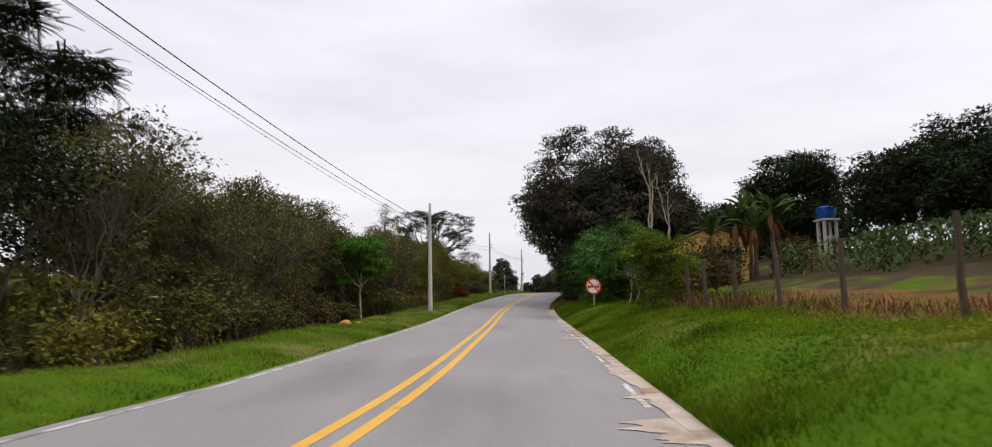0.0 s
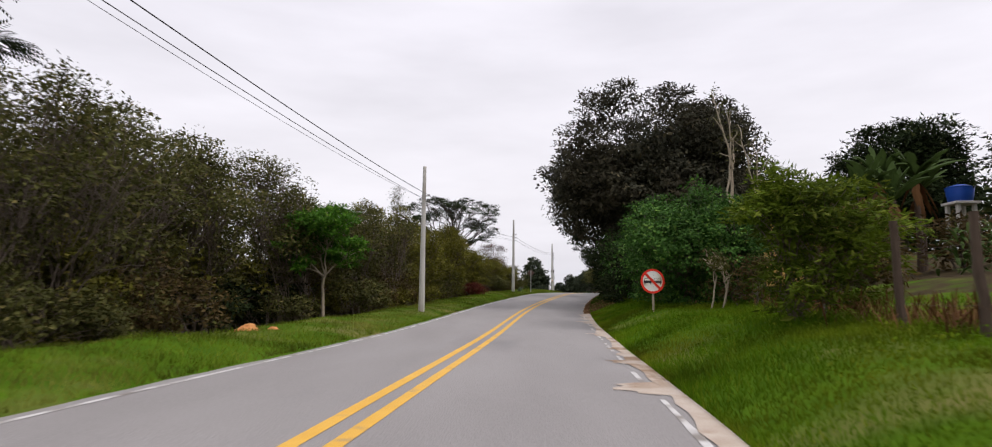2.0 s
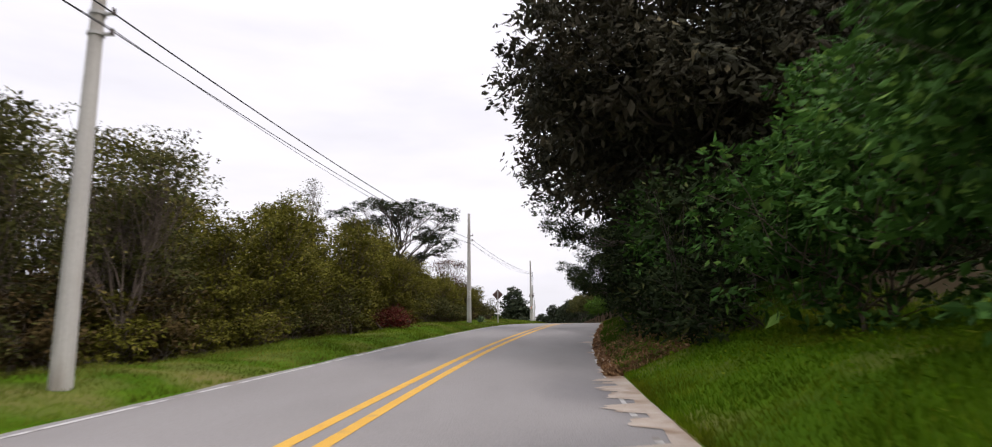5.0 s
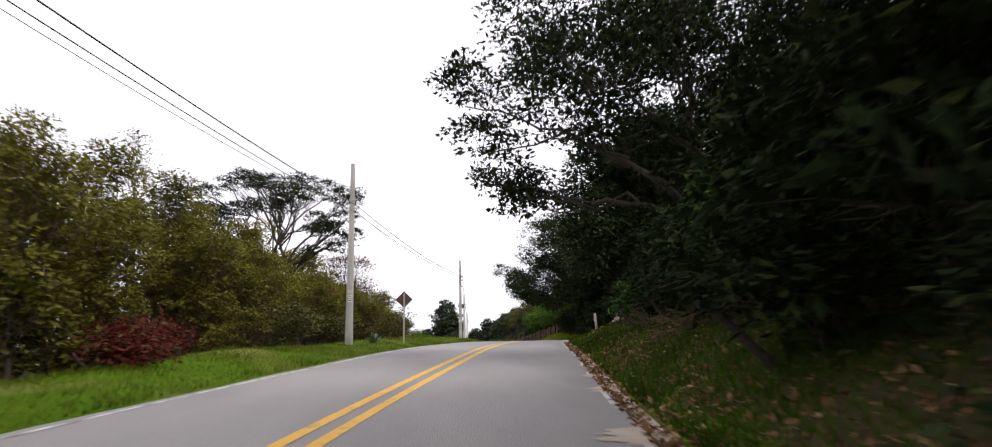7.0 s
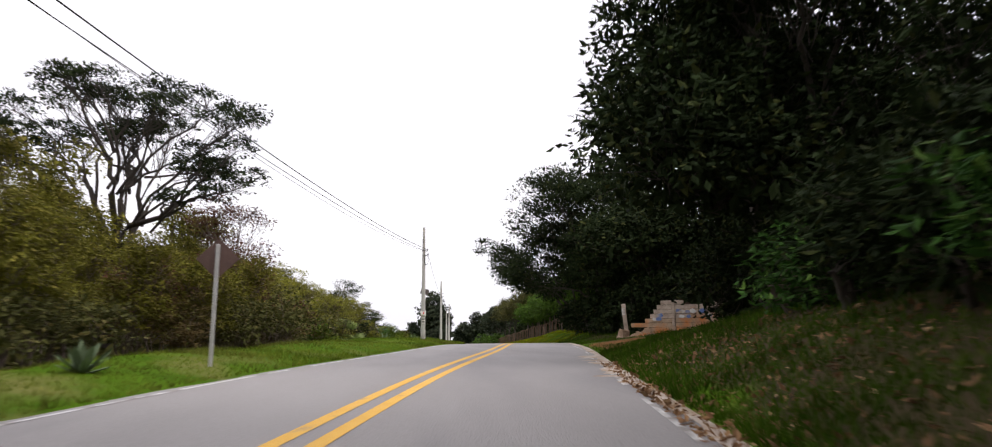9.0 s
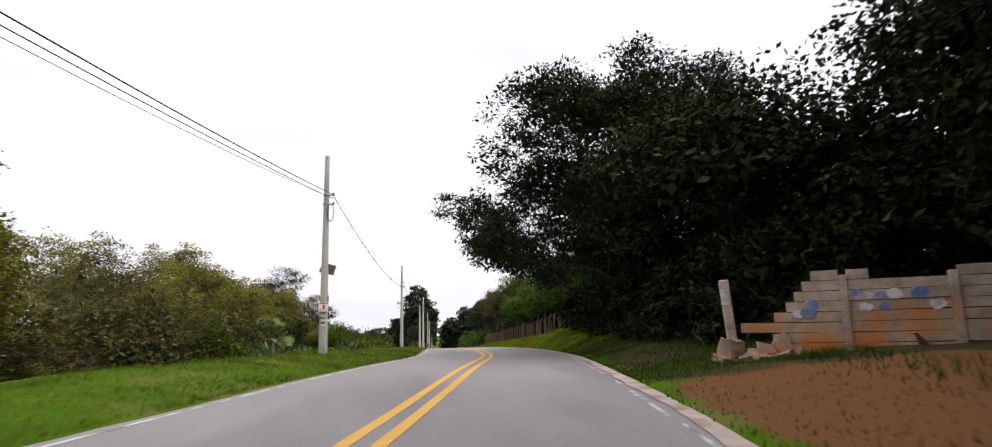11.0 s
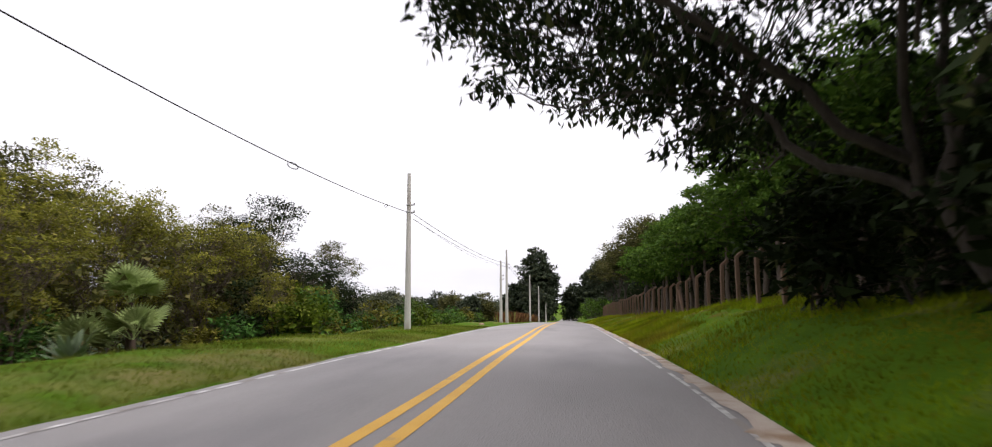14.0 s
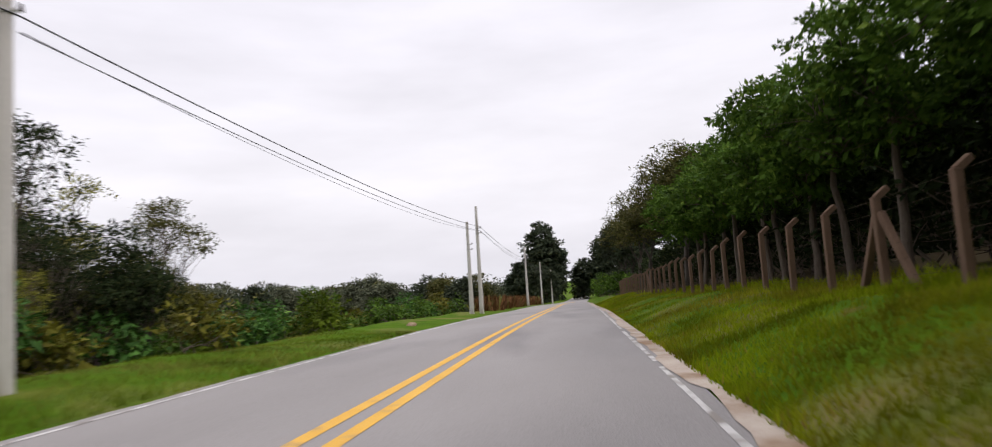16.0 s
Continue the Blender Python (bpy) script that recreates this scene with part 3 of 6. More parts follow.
# ---------------------------------------------------------------- plants
def bend(rng, a, b, r0, r1, n=6, sag=0.0, wob=0.08):
    """A wavering line from a to b that tapers from r0 to r1."""
    a, b = np.asarray(a, float), np.asarray(b, float)
    f = np.linspace(0, 1, n)[:, None]
    p = a + (b - a) * f
    reach = np.linalg.norm(b - a)
    w = np.cumsum(rng.normal(size=(n, 3)) * wob * reach / n, axis=0)
    p = p + (w - f * w[-1]) + np.array([0, 0, 1.0]) * (sag * reach * np.sin(np.pi * f))
    return np.concatenate([p, (r0 + (r1 - r0) * f)], 1)


def keep_clear(pts, base):
    """Traffic keeps the space over the tarmac free of twigs."""
    w = pts + np.asarray(base)
    u = w[:, 0] - road_x(w[:, 1])
    free = (u > LEFT - 0.3) & (u < RIGHT + 0.25) & (w[:, 2] < road_z(w[:, 1]) + 3.7)
    under = w[:, 2] < ground_z(w[:, 0], w[:, 1]) + 0.02
    return ~(free | under)


def grow(name, base, blobs, trunk_r, leaf, bark, label, category="tree", group="", seed=0, leaf_len=0.28, leaf_wid=0.36, twigs=26, per=22, fork=0.35, hang=0.25, stems=1, loose=0.42, trim=True, sticks=0.35, shell=0.55, spread=0.6, plain=False, gnarl=0.18, core=0.0, ruffle=0.5, frond_len=0.0, far=False, airy=1.0):
    """A plant from its crown's lobes (x, y, z, radius, squash; from the base): stem, limbs to every lobe, twigs to the lobe's outside, leaves round every twig."""
    rng = np.random.default_rng(seed)
    blobs = np.asarray(blobs, float)
    lines, twig_lines, spots, outs, sizes, owner = [], [], [], [], [], []
    top = blobs[:, 2].max()
    feet = [np.array([rng.normal() * 0.25 * (stems > 1), rng.normal() * 0.25 * (stems > 1), -0.25]) for _ in range(stems)]
    centre = blobs[:, :3].mean(0)
    forks = []
    for ft in feet:
        fk = np.array([ft[0] * 2 + centre[0] * 0.35, ft[1] * 2 + centre[1] * 0.35, max(0.3, blobs[:, 2].min() * fork + 0.25 * (blobs[:, 2].min() - blobs[:, 3].max() * 0.4))])
        fk[2] = max(fk[2], 0.25 * top * fork)
        r = trunk_r / math.sqrt(stems)
        tr = bend(rng, ft, fk, r * 1.15, r * 0.75, 7, 0, 0.10)
        tr[0, 3] *= 1.35
        lines.append(tr)
        owner.append(len(forks))
        forks.append(fk)
    # a few main limbs, each towards a group of lobes
    mains = []
    if len(blobs) > 9 and stems == 1:
        pick = [int(np.argmax(np.linalg.norm(blobs[:, :3] - centre, axis=1)))]
        while len(pick) < int(round(math.sqrt(len(blobs)))):
            far_ = np.min([np.linalg.norm(blobs[:, :3] - blobs[i, :3], axis=1) for i in pick], axis=0)
            pick.append(int(np.argmax(far_)))
        near = np.argmin([np.linalg.norm(blobs[:, :3] - blobs[i, :3], axis=1) for i in pick], axis=0)
        for g in range(len(pick)):
            goal = forks[0] + (blobs[near == g, :3].mean(0) - forks[0]) * 0.62
            main = bend(rng, forks[0], goal, trunk_r * 0.5, trunk_r * 0.26, 8, 0.05, gnarl)
            lines.append(main)
            owner.append(0)
            mains.append(main)
    for bi, (bx, by, bz, br, sq) in enumerate(blobs):
        own = int(rng.integers(len(forks)))
        fk = forks[own]
        c = np.array([bx, by, bz])
        r = trunk_r * (0.28 + 0.10 * br / (blobs[:, 3].mean() + 1e-6)) / math.sqrt(stems)
        if mains:
            fk, r = mains[near[bi]][int(rng.integers(4, 8)), :3], r * 0.55
        mid = c - np.array([0, 0, br * sq * 0.45])
        limb = bend(rng, fk, mid, r, r * 0.4, 7, 0.06, gnarl)
        lines.append(limb)
        owner.append(own)
        nt = max(4, int(twigs * (br / 2.0) ** 1.6))
        d = rng.normal(size=(nt, 3))
        d /= np.linalg.norm(d, axis=1)[:, None]
        d[:, 2] = np.where(d[:, 2] < -0.55, -d[:, 2], d[:, 2])
        rad = br * (shell + (1 - shell) * rng.uniform(0, 1, nt) ** 0.6) * rng.uniform(0.86, 1.14, nt)
        tips = c + d * rad[:, None] * np.array([1, 1, sq])
        for tip, dd in zip(tips, d):
            if rng.random() < sticks:
                st = limb[rng.integers(3, 7), :3]
                twig_lines.append((own, bend(rng, st, tip, max(0.012, r * 0.22), 0.006, 3, 0.05, 0.15)))
            k = max(3, int(per * rng.uniform(0.5, 1.5)))
            # each twig ends in a domed tuft
            e = rng.normal(size=(k, 3))
            e /= np.linalg.norm(e, axis=1)[:, None]
            e[:, 2] = np.where(rng.random(k) < 0.75, np.abs(e[:, 2]), e[:, 2])
            spots.append(tip + e * rng.random((k, 1)) ** 0.4 * loose * 1.75 * np.array([1, 1, spread]) * min(1.0, 0.5 + br / 4))
            outs.append(0.55 * dd + 0.6 * e)
            sizes.append(np.full(k, leaf_len))
        k = int(core * 34 * br * br)
        if bx + base[0] - road_x(base[1] + by) < RIGHT + 1.3:
            k = int(k * airy)
        if k:
            # broad old leaves fill the inside of the lobe
            e = rng.normal(size=(k, 3))
            e /= np.linalg.norm(e, axis=1)[:, None]
            spots.append(c + e * br * rng.uniform(0.25, 0.72, (k, 1)) * np.array([1, 1, sq]))
            outs.append(e)
            sizes.append(np.full(k, min(0.42, leaf_len * 1.7)))
    spots, outs, sizes = np.concatenate(spots), np.concatenate(outs), np.concatenate(sizes)
    if not frond_len:
        whole = spots - centre
        whole /= np.linalg.norm(whole, axis=1)[:, None] + 1e-9
        outs = 0.75 * outs + 0.4 * whole
    if trim:
        ok = keep_clear(spots, base)
        spots, outs, sizes = spots[ok], outs[ok], sizes[ok]
        twig_lines = [(o, ln) for o, ln in twig_lines if keep_clear(ln[:, :3], base).all()]
    ob = thing(name, base, label, category, group)
    for o in range(len(forks)):
        v, f = tubes([ln for w, ln in zip(owner, lines) if w == o], 6 if trunk_r > 0.25 else 5 if trunk_r > 0.14 else 4)
        fine = [ln for w, ln in twig_lines if w == o]
        if fine:
            v2, f2 = tubes(fine, 3)
            v, f = np.concatenate([v, v2]), np.concatenate([f, f2 + len(v)])
        piece("trunk" if stems == 1 else "stem", v, f, bark, ob, smooth=True)
    if frond_len:
        piece("crown", *sprays(rng, spots, outs, frond_len), leaf, ob)
    else:
        piece("crown", *leaves(rng, spots, sizes[:, None], leaf_wid, out=outs, droop=hang, plain=plain, ruffle=ruffle, far=far), leaf, ob)
    return ob


def lobes(rng, centre, size, n, r, squash=0.75, low=-0.6):
    """Lobes scattered near the outside of an ellipsoid."""
    out = []
    for k in range(n):
        d = rng.normal(size=3)
        d /= np.linalg.norm(d)
        d[2] = max(d[2], low)
        f = 0.55 + 0.35 * rng.random()
        out.append((*(np.asarray(centre) + d * f * np.asarray(size)), r * rng.uniform(0.75, 1.25), squash * rng.uniform(0.85, 1.15)))
    out.append((*centre, r * 1.2, squash))
    return out


def big_tree(x, y, size, mid, n, r, seed, leaf, label, leaf_len=0.34, off=(0, 0), trunk_r=0.42, extra=(), low=-0.6, **more):
    base = ground_point(x, y)
    rng = np.random.default_rng(seed)
    return grow("tree", base, lobes(rng, (off[0], off[1], mid - base[2]), size, n, r, 0.75, low) + list(extra), trunk_r, leaf, M_dark_bark, label, "tree", seed=seed, leaf_len=leaf_len, **{"core": 1.0, **more})


# right of the road: the big mango tree, and those that follow it up the slope
big_tree(9.8, 46.0, (6.8, 6.0, 4.6), 8.3, 34, 2.1, 11, L_mango, "large spreading mango tree with dark, browning foliage", 0.26, off=(0.3, 0.2), twigs=42, per=34, core=1.15, airy=0.85, leaf_wid=0.44, loose=0.42, trunk_r=0.40, hang=0.55, extra=((-6.5, -5.0, 6.2, 0.9, 0.7), (-5.6, -3.6, 7.6, 1.2, 0.7), (-5.6, -1.0, 5.6, 1.3, 0.7), (-5.3, -2.2, 8.9, 1.5, 0.8), (-4.1, -1.4, 10.8, 1.6, 0.8), (-5.8, 0.5, 6.8, 1.8, 0.8), (-2.4, -1.0, 11.9, 1.6, 0.8), (1.0, 0.0, 12.2, 1.6, 0.8), (4.0, 0, 11.0, 1.7, 0.8), (0, -4.6, 9.0, 2.2, 0.9), (-2.6, -4.2, 8.0, 2.0, 0.9), (3.2, -4.4, 8.2, 2.0, 0.9), (-5.4, -3.4, 4.6, 1.4, 0.9), (-4.0, -4.6, 5.2, 1.6, 0.9), (-2.0, -5.0, 5.2, 1.7, 0.9), (0.3, -5.2, 5.6, 1.8, 0.9), (2.6, -5.0, 5.4, 1.8, 0.9), (-3.2, -2.6, 3.6, 1.6, 0.9), (-0.6, -3.4, 3.6, 1.7, 0.9), (2.2, -3.2, 3.6, 1.7, 0.9), (-5.4, 1.5, 4.2, 1.4, 0.9), (-4.4, -0.6, 3.4, 1.4, 0.9), (-3.6, -3.6, 6.6, 1.7, 0.9), (4.8, -3.0, 6.0, 1.8, 0.9)))
# the near-black leaf colour of these trees carries the wood's shade
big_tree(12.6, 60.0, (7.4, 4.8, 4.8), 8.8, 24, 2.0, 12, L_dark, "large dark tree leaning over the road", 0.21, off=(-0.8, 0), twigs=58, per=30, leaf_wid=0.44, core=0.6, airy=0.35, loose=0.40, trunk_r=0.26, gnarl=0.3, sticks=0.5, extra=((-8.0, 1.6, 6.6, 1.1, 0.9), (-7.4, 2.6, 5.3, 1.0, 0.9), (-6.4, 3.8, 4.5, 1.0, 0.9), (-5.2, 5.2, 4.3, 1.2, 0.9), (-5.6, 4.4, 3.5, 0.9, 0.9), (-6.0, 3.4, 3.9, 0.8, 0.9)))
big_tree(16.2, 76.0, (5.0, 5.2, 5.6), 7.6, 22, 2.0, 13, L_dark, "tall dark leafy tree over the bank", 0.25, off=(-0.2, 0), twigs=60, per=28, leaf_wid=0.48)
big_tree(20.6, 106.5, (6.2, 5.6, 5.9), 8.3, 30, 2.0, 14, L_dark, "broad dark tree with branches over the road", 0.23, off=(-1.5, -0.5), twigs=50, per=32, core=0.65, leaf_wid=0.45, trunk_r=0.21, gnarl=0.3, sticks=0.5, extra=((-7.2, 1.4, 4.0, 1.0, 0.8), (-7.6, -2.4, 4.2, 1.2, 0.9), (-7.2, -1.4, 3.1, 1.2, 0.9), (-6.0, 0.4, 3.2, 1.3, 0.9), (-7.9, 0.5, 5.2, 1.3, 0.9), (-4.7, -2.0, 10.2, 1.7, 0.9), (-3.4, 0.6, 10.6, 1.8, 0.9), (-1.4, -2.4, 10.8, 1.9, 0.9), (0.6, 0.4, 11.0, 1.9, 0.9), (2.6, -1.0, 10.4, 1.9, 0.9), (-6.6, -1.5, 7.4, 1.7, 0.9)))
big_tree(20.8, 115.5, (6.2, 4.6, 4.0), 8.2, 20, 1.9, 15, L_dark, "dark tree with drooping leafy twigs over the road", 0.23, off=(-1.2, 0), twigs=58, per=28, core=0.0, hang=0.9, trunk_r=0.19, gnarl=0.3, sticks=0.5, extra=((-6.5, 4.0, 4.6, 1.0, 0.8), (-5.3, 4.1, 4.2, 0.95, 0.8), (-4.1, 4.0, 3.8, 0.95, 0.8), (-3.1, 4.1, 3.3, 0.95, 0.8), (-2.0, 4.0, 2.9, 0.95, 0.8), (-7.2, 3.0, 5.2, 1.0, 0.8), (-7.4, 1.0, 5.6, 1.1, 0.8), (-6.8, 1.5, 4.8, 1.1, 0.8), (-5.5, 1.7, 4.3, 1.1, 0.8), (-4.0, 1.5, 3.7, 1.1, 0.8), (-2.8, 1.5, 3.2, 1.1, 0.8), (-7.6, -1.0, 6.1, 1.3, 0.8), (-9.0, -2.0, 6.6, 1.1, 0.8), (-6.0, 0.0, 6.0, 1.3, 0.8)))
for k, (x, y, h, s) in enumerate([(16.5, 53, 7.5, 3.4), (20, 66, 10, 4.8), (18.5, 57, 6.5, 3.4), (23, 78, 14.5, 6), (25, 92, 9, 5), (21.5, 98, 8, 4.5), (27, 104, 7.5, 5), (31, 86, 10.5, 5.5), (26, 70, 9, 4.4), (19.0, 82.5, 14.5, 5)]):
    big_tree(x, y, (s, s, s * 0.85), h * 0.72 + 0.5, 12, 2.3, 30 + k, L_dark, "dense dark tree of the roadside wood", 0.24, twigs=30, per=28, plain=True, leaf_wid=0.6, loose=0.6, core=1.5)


def bush(x, y, size, mid, n, r, seed, leaf, label, name="bush", leaf_len=0.18, category="bush", group="", more_lobes=(), **more):
    base = ground_point(x, y)
    rng = np.random.default_rng(seed)
    return grow(name, base, lobes(rng, (0, 0, mid), size, n, r, 0.85, -0.95) + list(more_lobes), 0.10, leaf, M_dark_bark if leaf is L_dark else M_bark, label, category, group, seed=seed, leaf_len=leaf_len, stems=4, fork=0.2, **{"core": 1.0, **more})


# hedge beside the road sign, and shrubs up the bank
bush(7.4, 29.0, (2.9, 3.4, 2.2), 2.0, 22, 1.25, 51, L_hedge, "tall dense green hedge bush beside the road sign", leaf_len=0.135, leaf_wid=0.55, twigs=84, per=40, loose=0.30, spread=0.5)
bush(7.6, 35.0, (2.6, 3.0, 1.8), 1.9, 16, 1.2, 52, L_hedge, "dense dark green hedge bush", leaf_len=0.17, leaf_wid=0.5, twigs=72, per=24, loose=0.28)
bush(8.4, 27.3, (1.1, 1.4, 1.6), 1.8, 12, 0.9, 59, L_hedge, "dense green hedge bush", leaf_len=0.115, leaf_wid=0.55, twigs=90, per=32, loose=0.26)
bush(8.1, 24.9, (1.2, 1.1, 0.6), 0.7, 10, 0.6, 53, L_tangle, "dry brown tangled bush behind the hedge", leaf_len=0.16, twigs=54, per=12, core=0.5)
bush(5.9, 15.7, (1.25, 1.4, 1.35), 1.35, 18, 0.62, 54, L_lime, "yellow-green feathery bush at the field fence", leaf_len=0.15, leaf_wid=0.3, twigs=130, per=26, loose=0.22, more_lobes=((-0.7, 0.0, 2.05, 0.3, 1.1), (-0.1, -0.3, 2.25, 0.3, 1.1), (0.5, 0.2, 2.3, 0.28, 1.2), (0.9, -0.2, 2.25, 0.3, 1.1)))
# most of these shrubs have the bank's shade put into their leaf colour
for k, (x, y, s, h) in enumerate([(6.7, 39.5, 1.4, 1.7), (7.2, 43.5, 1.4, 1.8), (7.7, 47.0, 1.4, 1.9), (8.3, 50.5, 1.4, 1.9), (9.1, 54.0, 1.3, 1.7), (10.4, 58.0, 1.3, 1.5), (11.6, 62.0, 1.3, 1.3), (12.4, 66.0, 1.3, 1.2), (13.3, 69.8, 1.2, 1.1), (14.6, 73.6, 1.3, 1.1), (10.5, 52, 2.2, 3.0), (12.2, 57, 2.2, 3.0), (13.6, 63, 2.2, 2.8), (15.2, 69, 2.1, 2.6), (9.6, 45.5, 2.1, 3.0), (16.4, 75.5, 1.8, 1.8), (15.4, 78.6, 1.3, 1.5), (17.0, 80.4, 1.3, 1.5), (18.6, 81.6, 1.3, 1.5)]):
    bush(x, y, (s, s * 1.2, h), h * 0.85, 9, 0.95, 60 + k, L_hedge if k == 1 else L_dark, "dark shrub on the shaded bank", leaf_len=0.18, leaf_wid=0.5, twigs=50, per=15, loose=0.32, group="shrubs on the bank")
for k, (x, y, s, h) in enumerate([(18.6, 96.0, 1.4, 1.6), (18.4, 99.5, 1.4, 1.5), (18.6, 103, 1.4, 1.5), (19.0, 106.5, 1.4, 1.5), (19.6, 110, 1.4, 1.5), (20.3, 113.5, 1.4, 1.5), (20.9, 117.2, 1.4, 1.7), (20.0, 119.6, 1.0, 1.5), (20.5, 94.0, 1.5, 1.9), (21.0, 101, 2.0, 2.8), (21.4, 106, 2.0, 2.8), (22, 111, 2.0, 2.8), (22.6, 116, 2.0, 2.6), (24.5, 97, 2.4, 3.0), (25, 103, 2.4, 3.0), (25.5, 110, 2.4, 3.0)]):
    bush(x, y, (s, s * 1.2, h), h * 0.85, 8, 0.9, 80 + k, L_dark, "shrub under the roadside trees with shade in its leaf colour", leaf_len=0.28, leaf_wid=0.45, twigs=40, per=14, far=True, loose=0.36, group="shrubs under the trees")


for k, (x, y) in enumerate([(6.1, 41.4), (6.8, 45.0), (7.3, 48.4), (6.0, 38.2)]):
    bush(x, y, (1.0, 1.4, 0.8), 0.65, 9, 0.65, 970 + k, L_dark, "low leafy shrub at the foot of the bank", leaf_len=0.17, twigs=80, per=18, loose=0.26, group="shrubs on the bank")


bush(9.9, 22.0, (1.0, 1.1, 1.1), 1.25, 10, 0.8, 58, L_tangle, "tall tangled brown-green bush behind the field fence", leaf_len=0.18, leaf_wid=0.45, twigs=80, per=15, core=0.5)


# bare pale trunk with few leaves that rises out of the hedge
def snag(x, y, h, seed, forks=3, r=0.10, bark=M_pale_bark):
    base = ground_point(x, y)
    rng = np.random.default_rng(seed)
    ob = thing("bare_tree", base, "slender pale tree with almost bare upright branches", "tree", "bare pale trees")
    main = bend(rng, (0, 0, -0.2), (0.25, 0.1, h * 0.62), r, r * 0.6, 9, 0, 0.06)
    lines, spots = [main], []
    for k in range(forks):
        s = main[8 - 2 * (k % 2), :3]
        tip = np.array([((k - forks / 2 + 0.5) * 0.55 + rng.normal() * 0.15) * min(1, h / 5), rng.normal() * 0.3 * min(1, h / 5), h * (1.0 - 0.10 * k)])
        arm = bend(rng, s, tip, r * 0.5, 0.018, 8, 0, 0.12)
        lines.append(arm)
        for j in range(5):
            q = arm[rng.integers(3, 8), :3]
            e = q + np.array([rng.normal() * 0.38, rng.normal() * 0.38, rng.uniform(0.2, 0.75)]) * min(1, h / 5)
            lines.append(bend(rng, q, e, 0.024, 0.009, 4, 0, 0.2))
            spots.append(e + rng.normal(size=(10, 3)) * [0.13, 0.13, 0.07])
        spots.append(tip + rng.normal(size=(14, 3)) * [0.16, 0.16, 0.08])
    piece("trunk", *tubes(lines), bark, ob, smooth=True)
    piece("crown", *leaves(rng, np.concatenate(spots), 0.15), L_thick, ob)
    return ob


snag(9.9, 32.2, 9.2, 3)
snag(10.7, 31.2, 6.8, 4, 2, 0.085)
snag(6.7, 24.6, 1.7, 5, 2, 0.035)
snag(6.95, 24.3, 1.4, 6, 2, 0.03)
snag(7.15, 24.7, 1.6, 7, 2, 0.03)

# ---------------------------------------------------------------- left of the road: the thicket
kinds = []
for k in range(6):
    rng = np.random.default_rng(200 + k)
    h = (6.6, 7.4, 8.2, 6.0, 9.4, 7.0)[k]
    bl = lobes(rng, (0, 0, h * 0.58), (1.9, 1.9, h * 0.36), 13, 0.95, 0.95, -0.9)
    ob = grow("thicket_tree", (0, 0, 0), bl, 0.13, (L_olive, L_thick)[k % 2], M_bark, "slender thicket tree with thin dull olive foliage", "tree", "thicket along the road", seed=300 + k, leaf_len=0.12 if k % 2 else 0.145, leaf_wid=0.52, twigs=88, per=(19, 17, 19, 24, 19, 17)[k], stems=3, fork=0.25, loose=0.27, trim=False, sticks=0.34 if k not in (1, 5) else 0.7, shell=0.4, plain=True, core=1.2)
    kinds.append(ob)
low = []
for k in range(4):
    rng = np.random.default_rng(230 + k)
    bl = lobes(rng, (0, 0, 1.1), (1.3, 1.3, 0.9), 8, 0.75, 0.85, -0.95)
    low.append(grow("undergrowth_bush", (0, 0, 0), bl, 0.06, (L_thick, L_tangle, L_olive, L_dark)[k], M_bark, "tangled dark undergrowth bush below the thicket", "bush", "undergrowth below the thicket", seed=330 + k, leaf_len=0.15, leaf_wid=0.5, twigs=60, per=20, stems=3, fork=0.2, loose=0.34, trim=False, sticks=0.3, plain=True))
rng = np.random.default_rng(77)
used = set()


def plant(proto, x, y, s, turn):
    """The prototype itself is set down first, then copies of it."""
    m = pose(*ground_point(x, y, 0.05), 0, 0, turn)
    if id(proto) not in used:
        used.add(id(proto))
        proto.matrix_world = m @ Matrix.Diagonal((s, s, s, 1))
        return proto
    c = copy_thing(proto, m)
    c.scale = (s, s, s)
    return c


y = -14.0
while y < 106:
    for u, pick, sc in ((-10.6, (0, 1, 3, 5), 0.88), (-13.6, (0, 1, 2, 5), 1.02), (-18.0, (2, 4, 1), 1.15), (-23.5, (4, 2), 1.30)):
        if (1 < y < 9.5 and u > -16) or (u < -17 and rng.random() < (0.55 if u > -20 else 0.85)) or (u == -10.6 and (17 < y < 38 or rng.random() < 0.15)) or (86 < y < 97 and u > -12):
            continue
        x = road_x(y) + u - 0.5 * max(0, y - 84) + rng.uniform(-0.8, 0.8)
        taper = float(np.interp(y, (46, 58, 66, 72, 78, 84, 90, 96, 106), (1.0, 0.94, 0.90, 0.82, 0.68, 0.56, 0.60, 0.90, 1.2))) if u > -16 else 0.88
        pick = [k for k in pick if k % 2 == (y < 45)] or pick
        plant(kinds[rng.choice(pick)], x, y + rng.uniform(-0.9, 0.9), sc * taper * (1.09 if y < 42 else 1.0) * rng.uniform(0.85, 1.12), rng.uniform(0, 360))
    y += rng.uniform(2.2, 3.0)
y = -12.0
while y < 108:
    for u in (-9.6, -11.8):
        if rng.random() < (0.8 if u > -10 else 0.5) and not ((22 < y < 34.5 or 54.5 < y < 61.5) and u > -10):
            plant(low[rng.integers(3)], road_x(y) + u - 0.5 * max(0, y - 84) + rng.uniform(-0.5, 0.4), y + rng.uniform(-0.5, 0.5), rng.uniform(0.55, 1.05), rng.uniform(0, 360))
    y += rng.uniform(1.5, 2.3)

# deeper in the thicket the undergrowth closes the view
rng = np.random.default_rng(78)
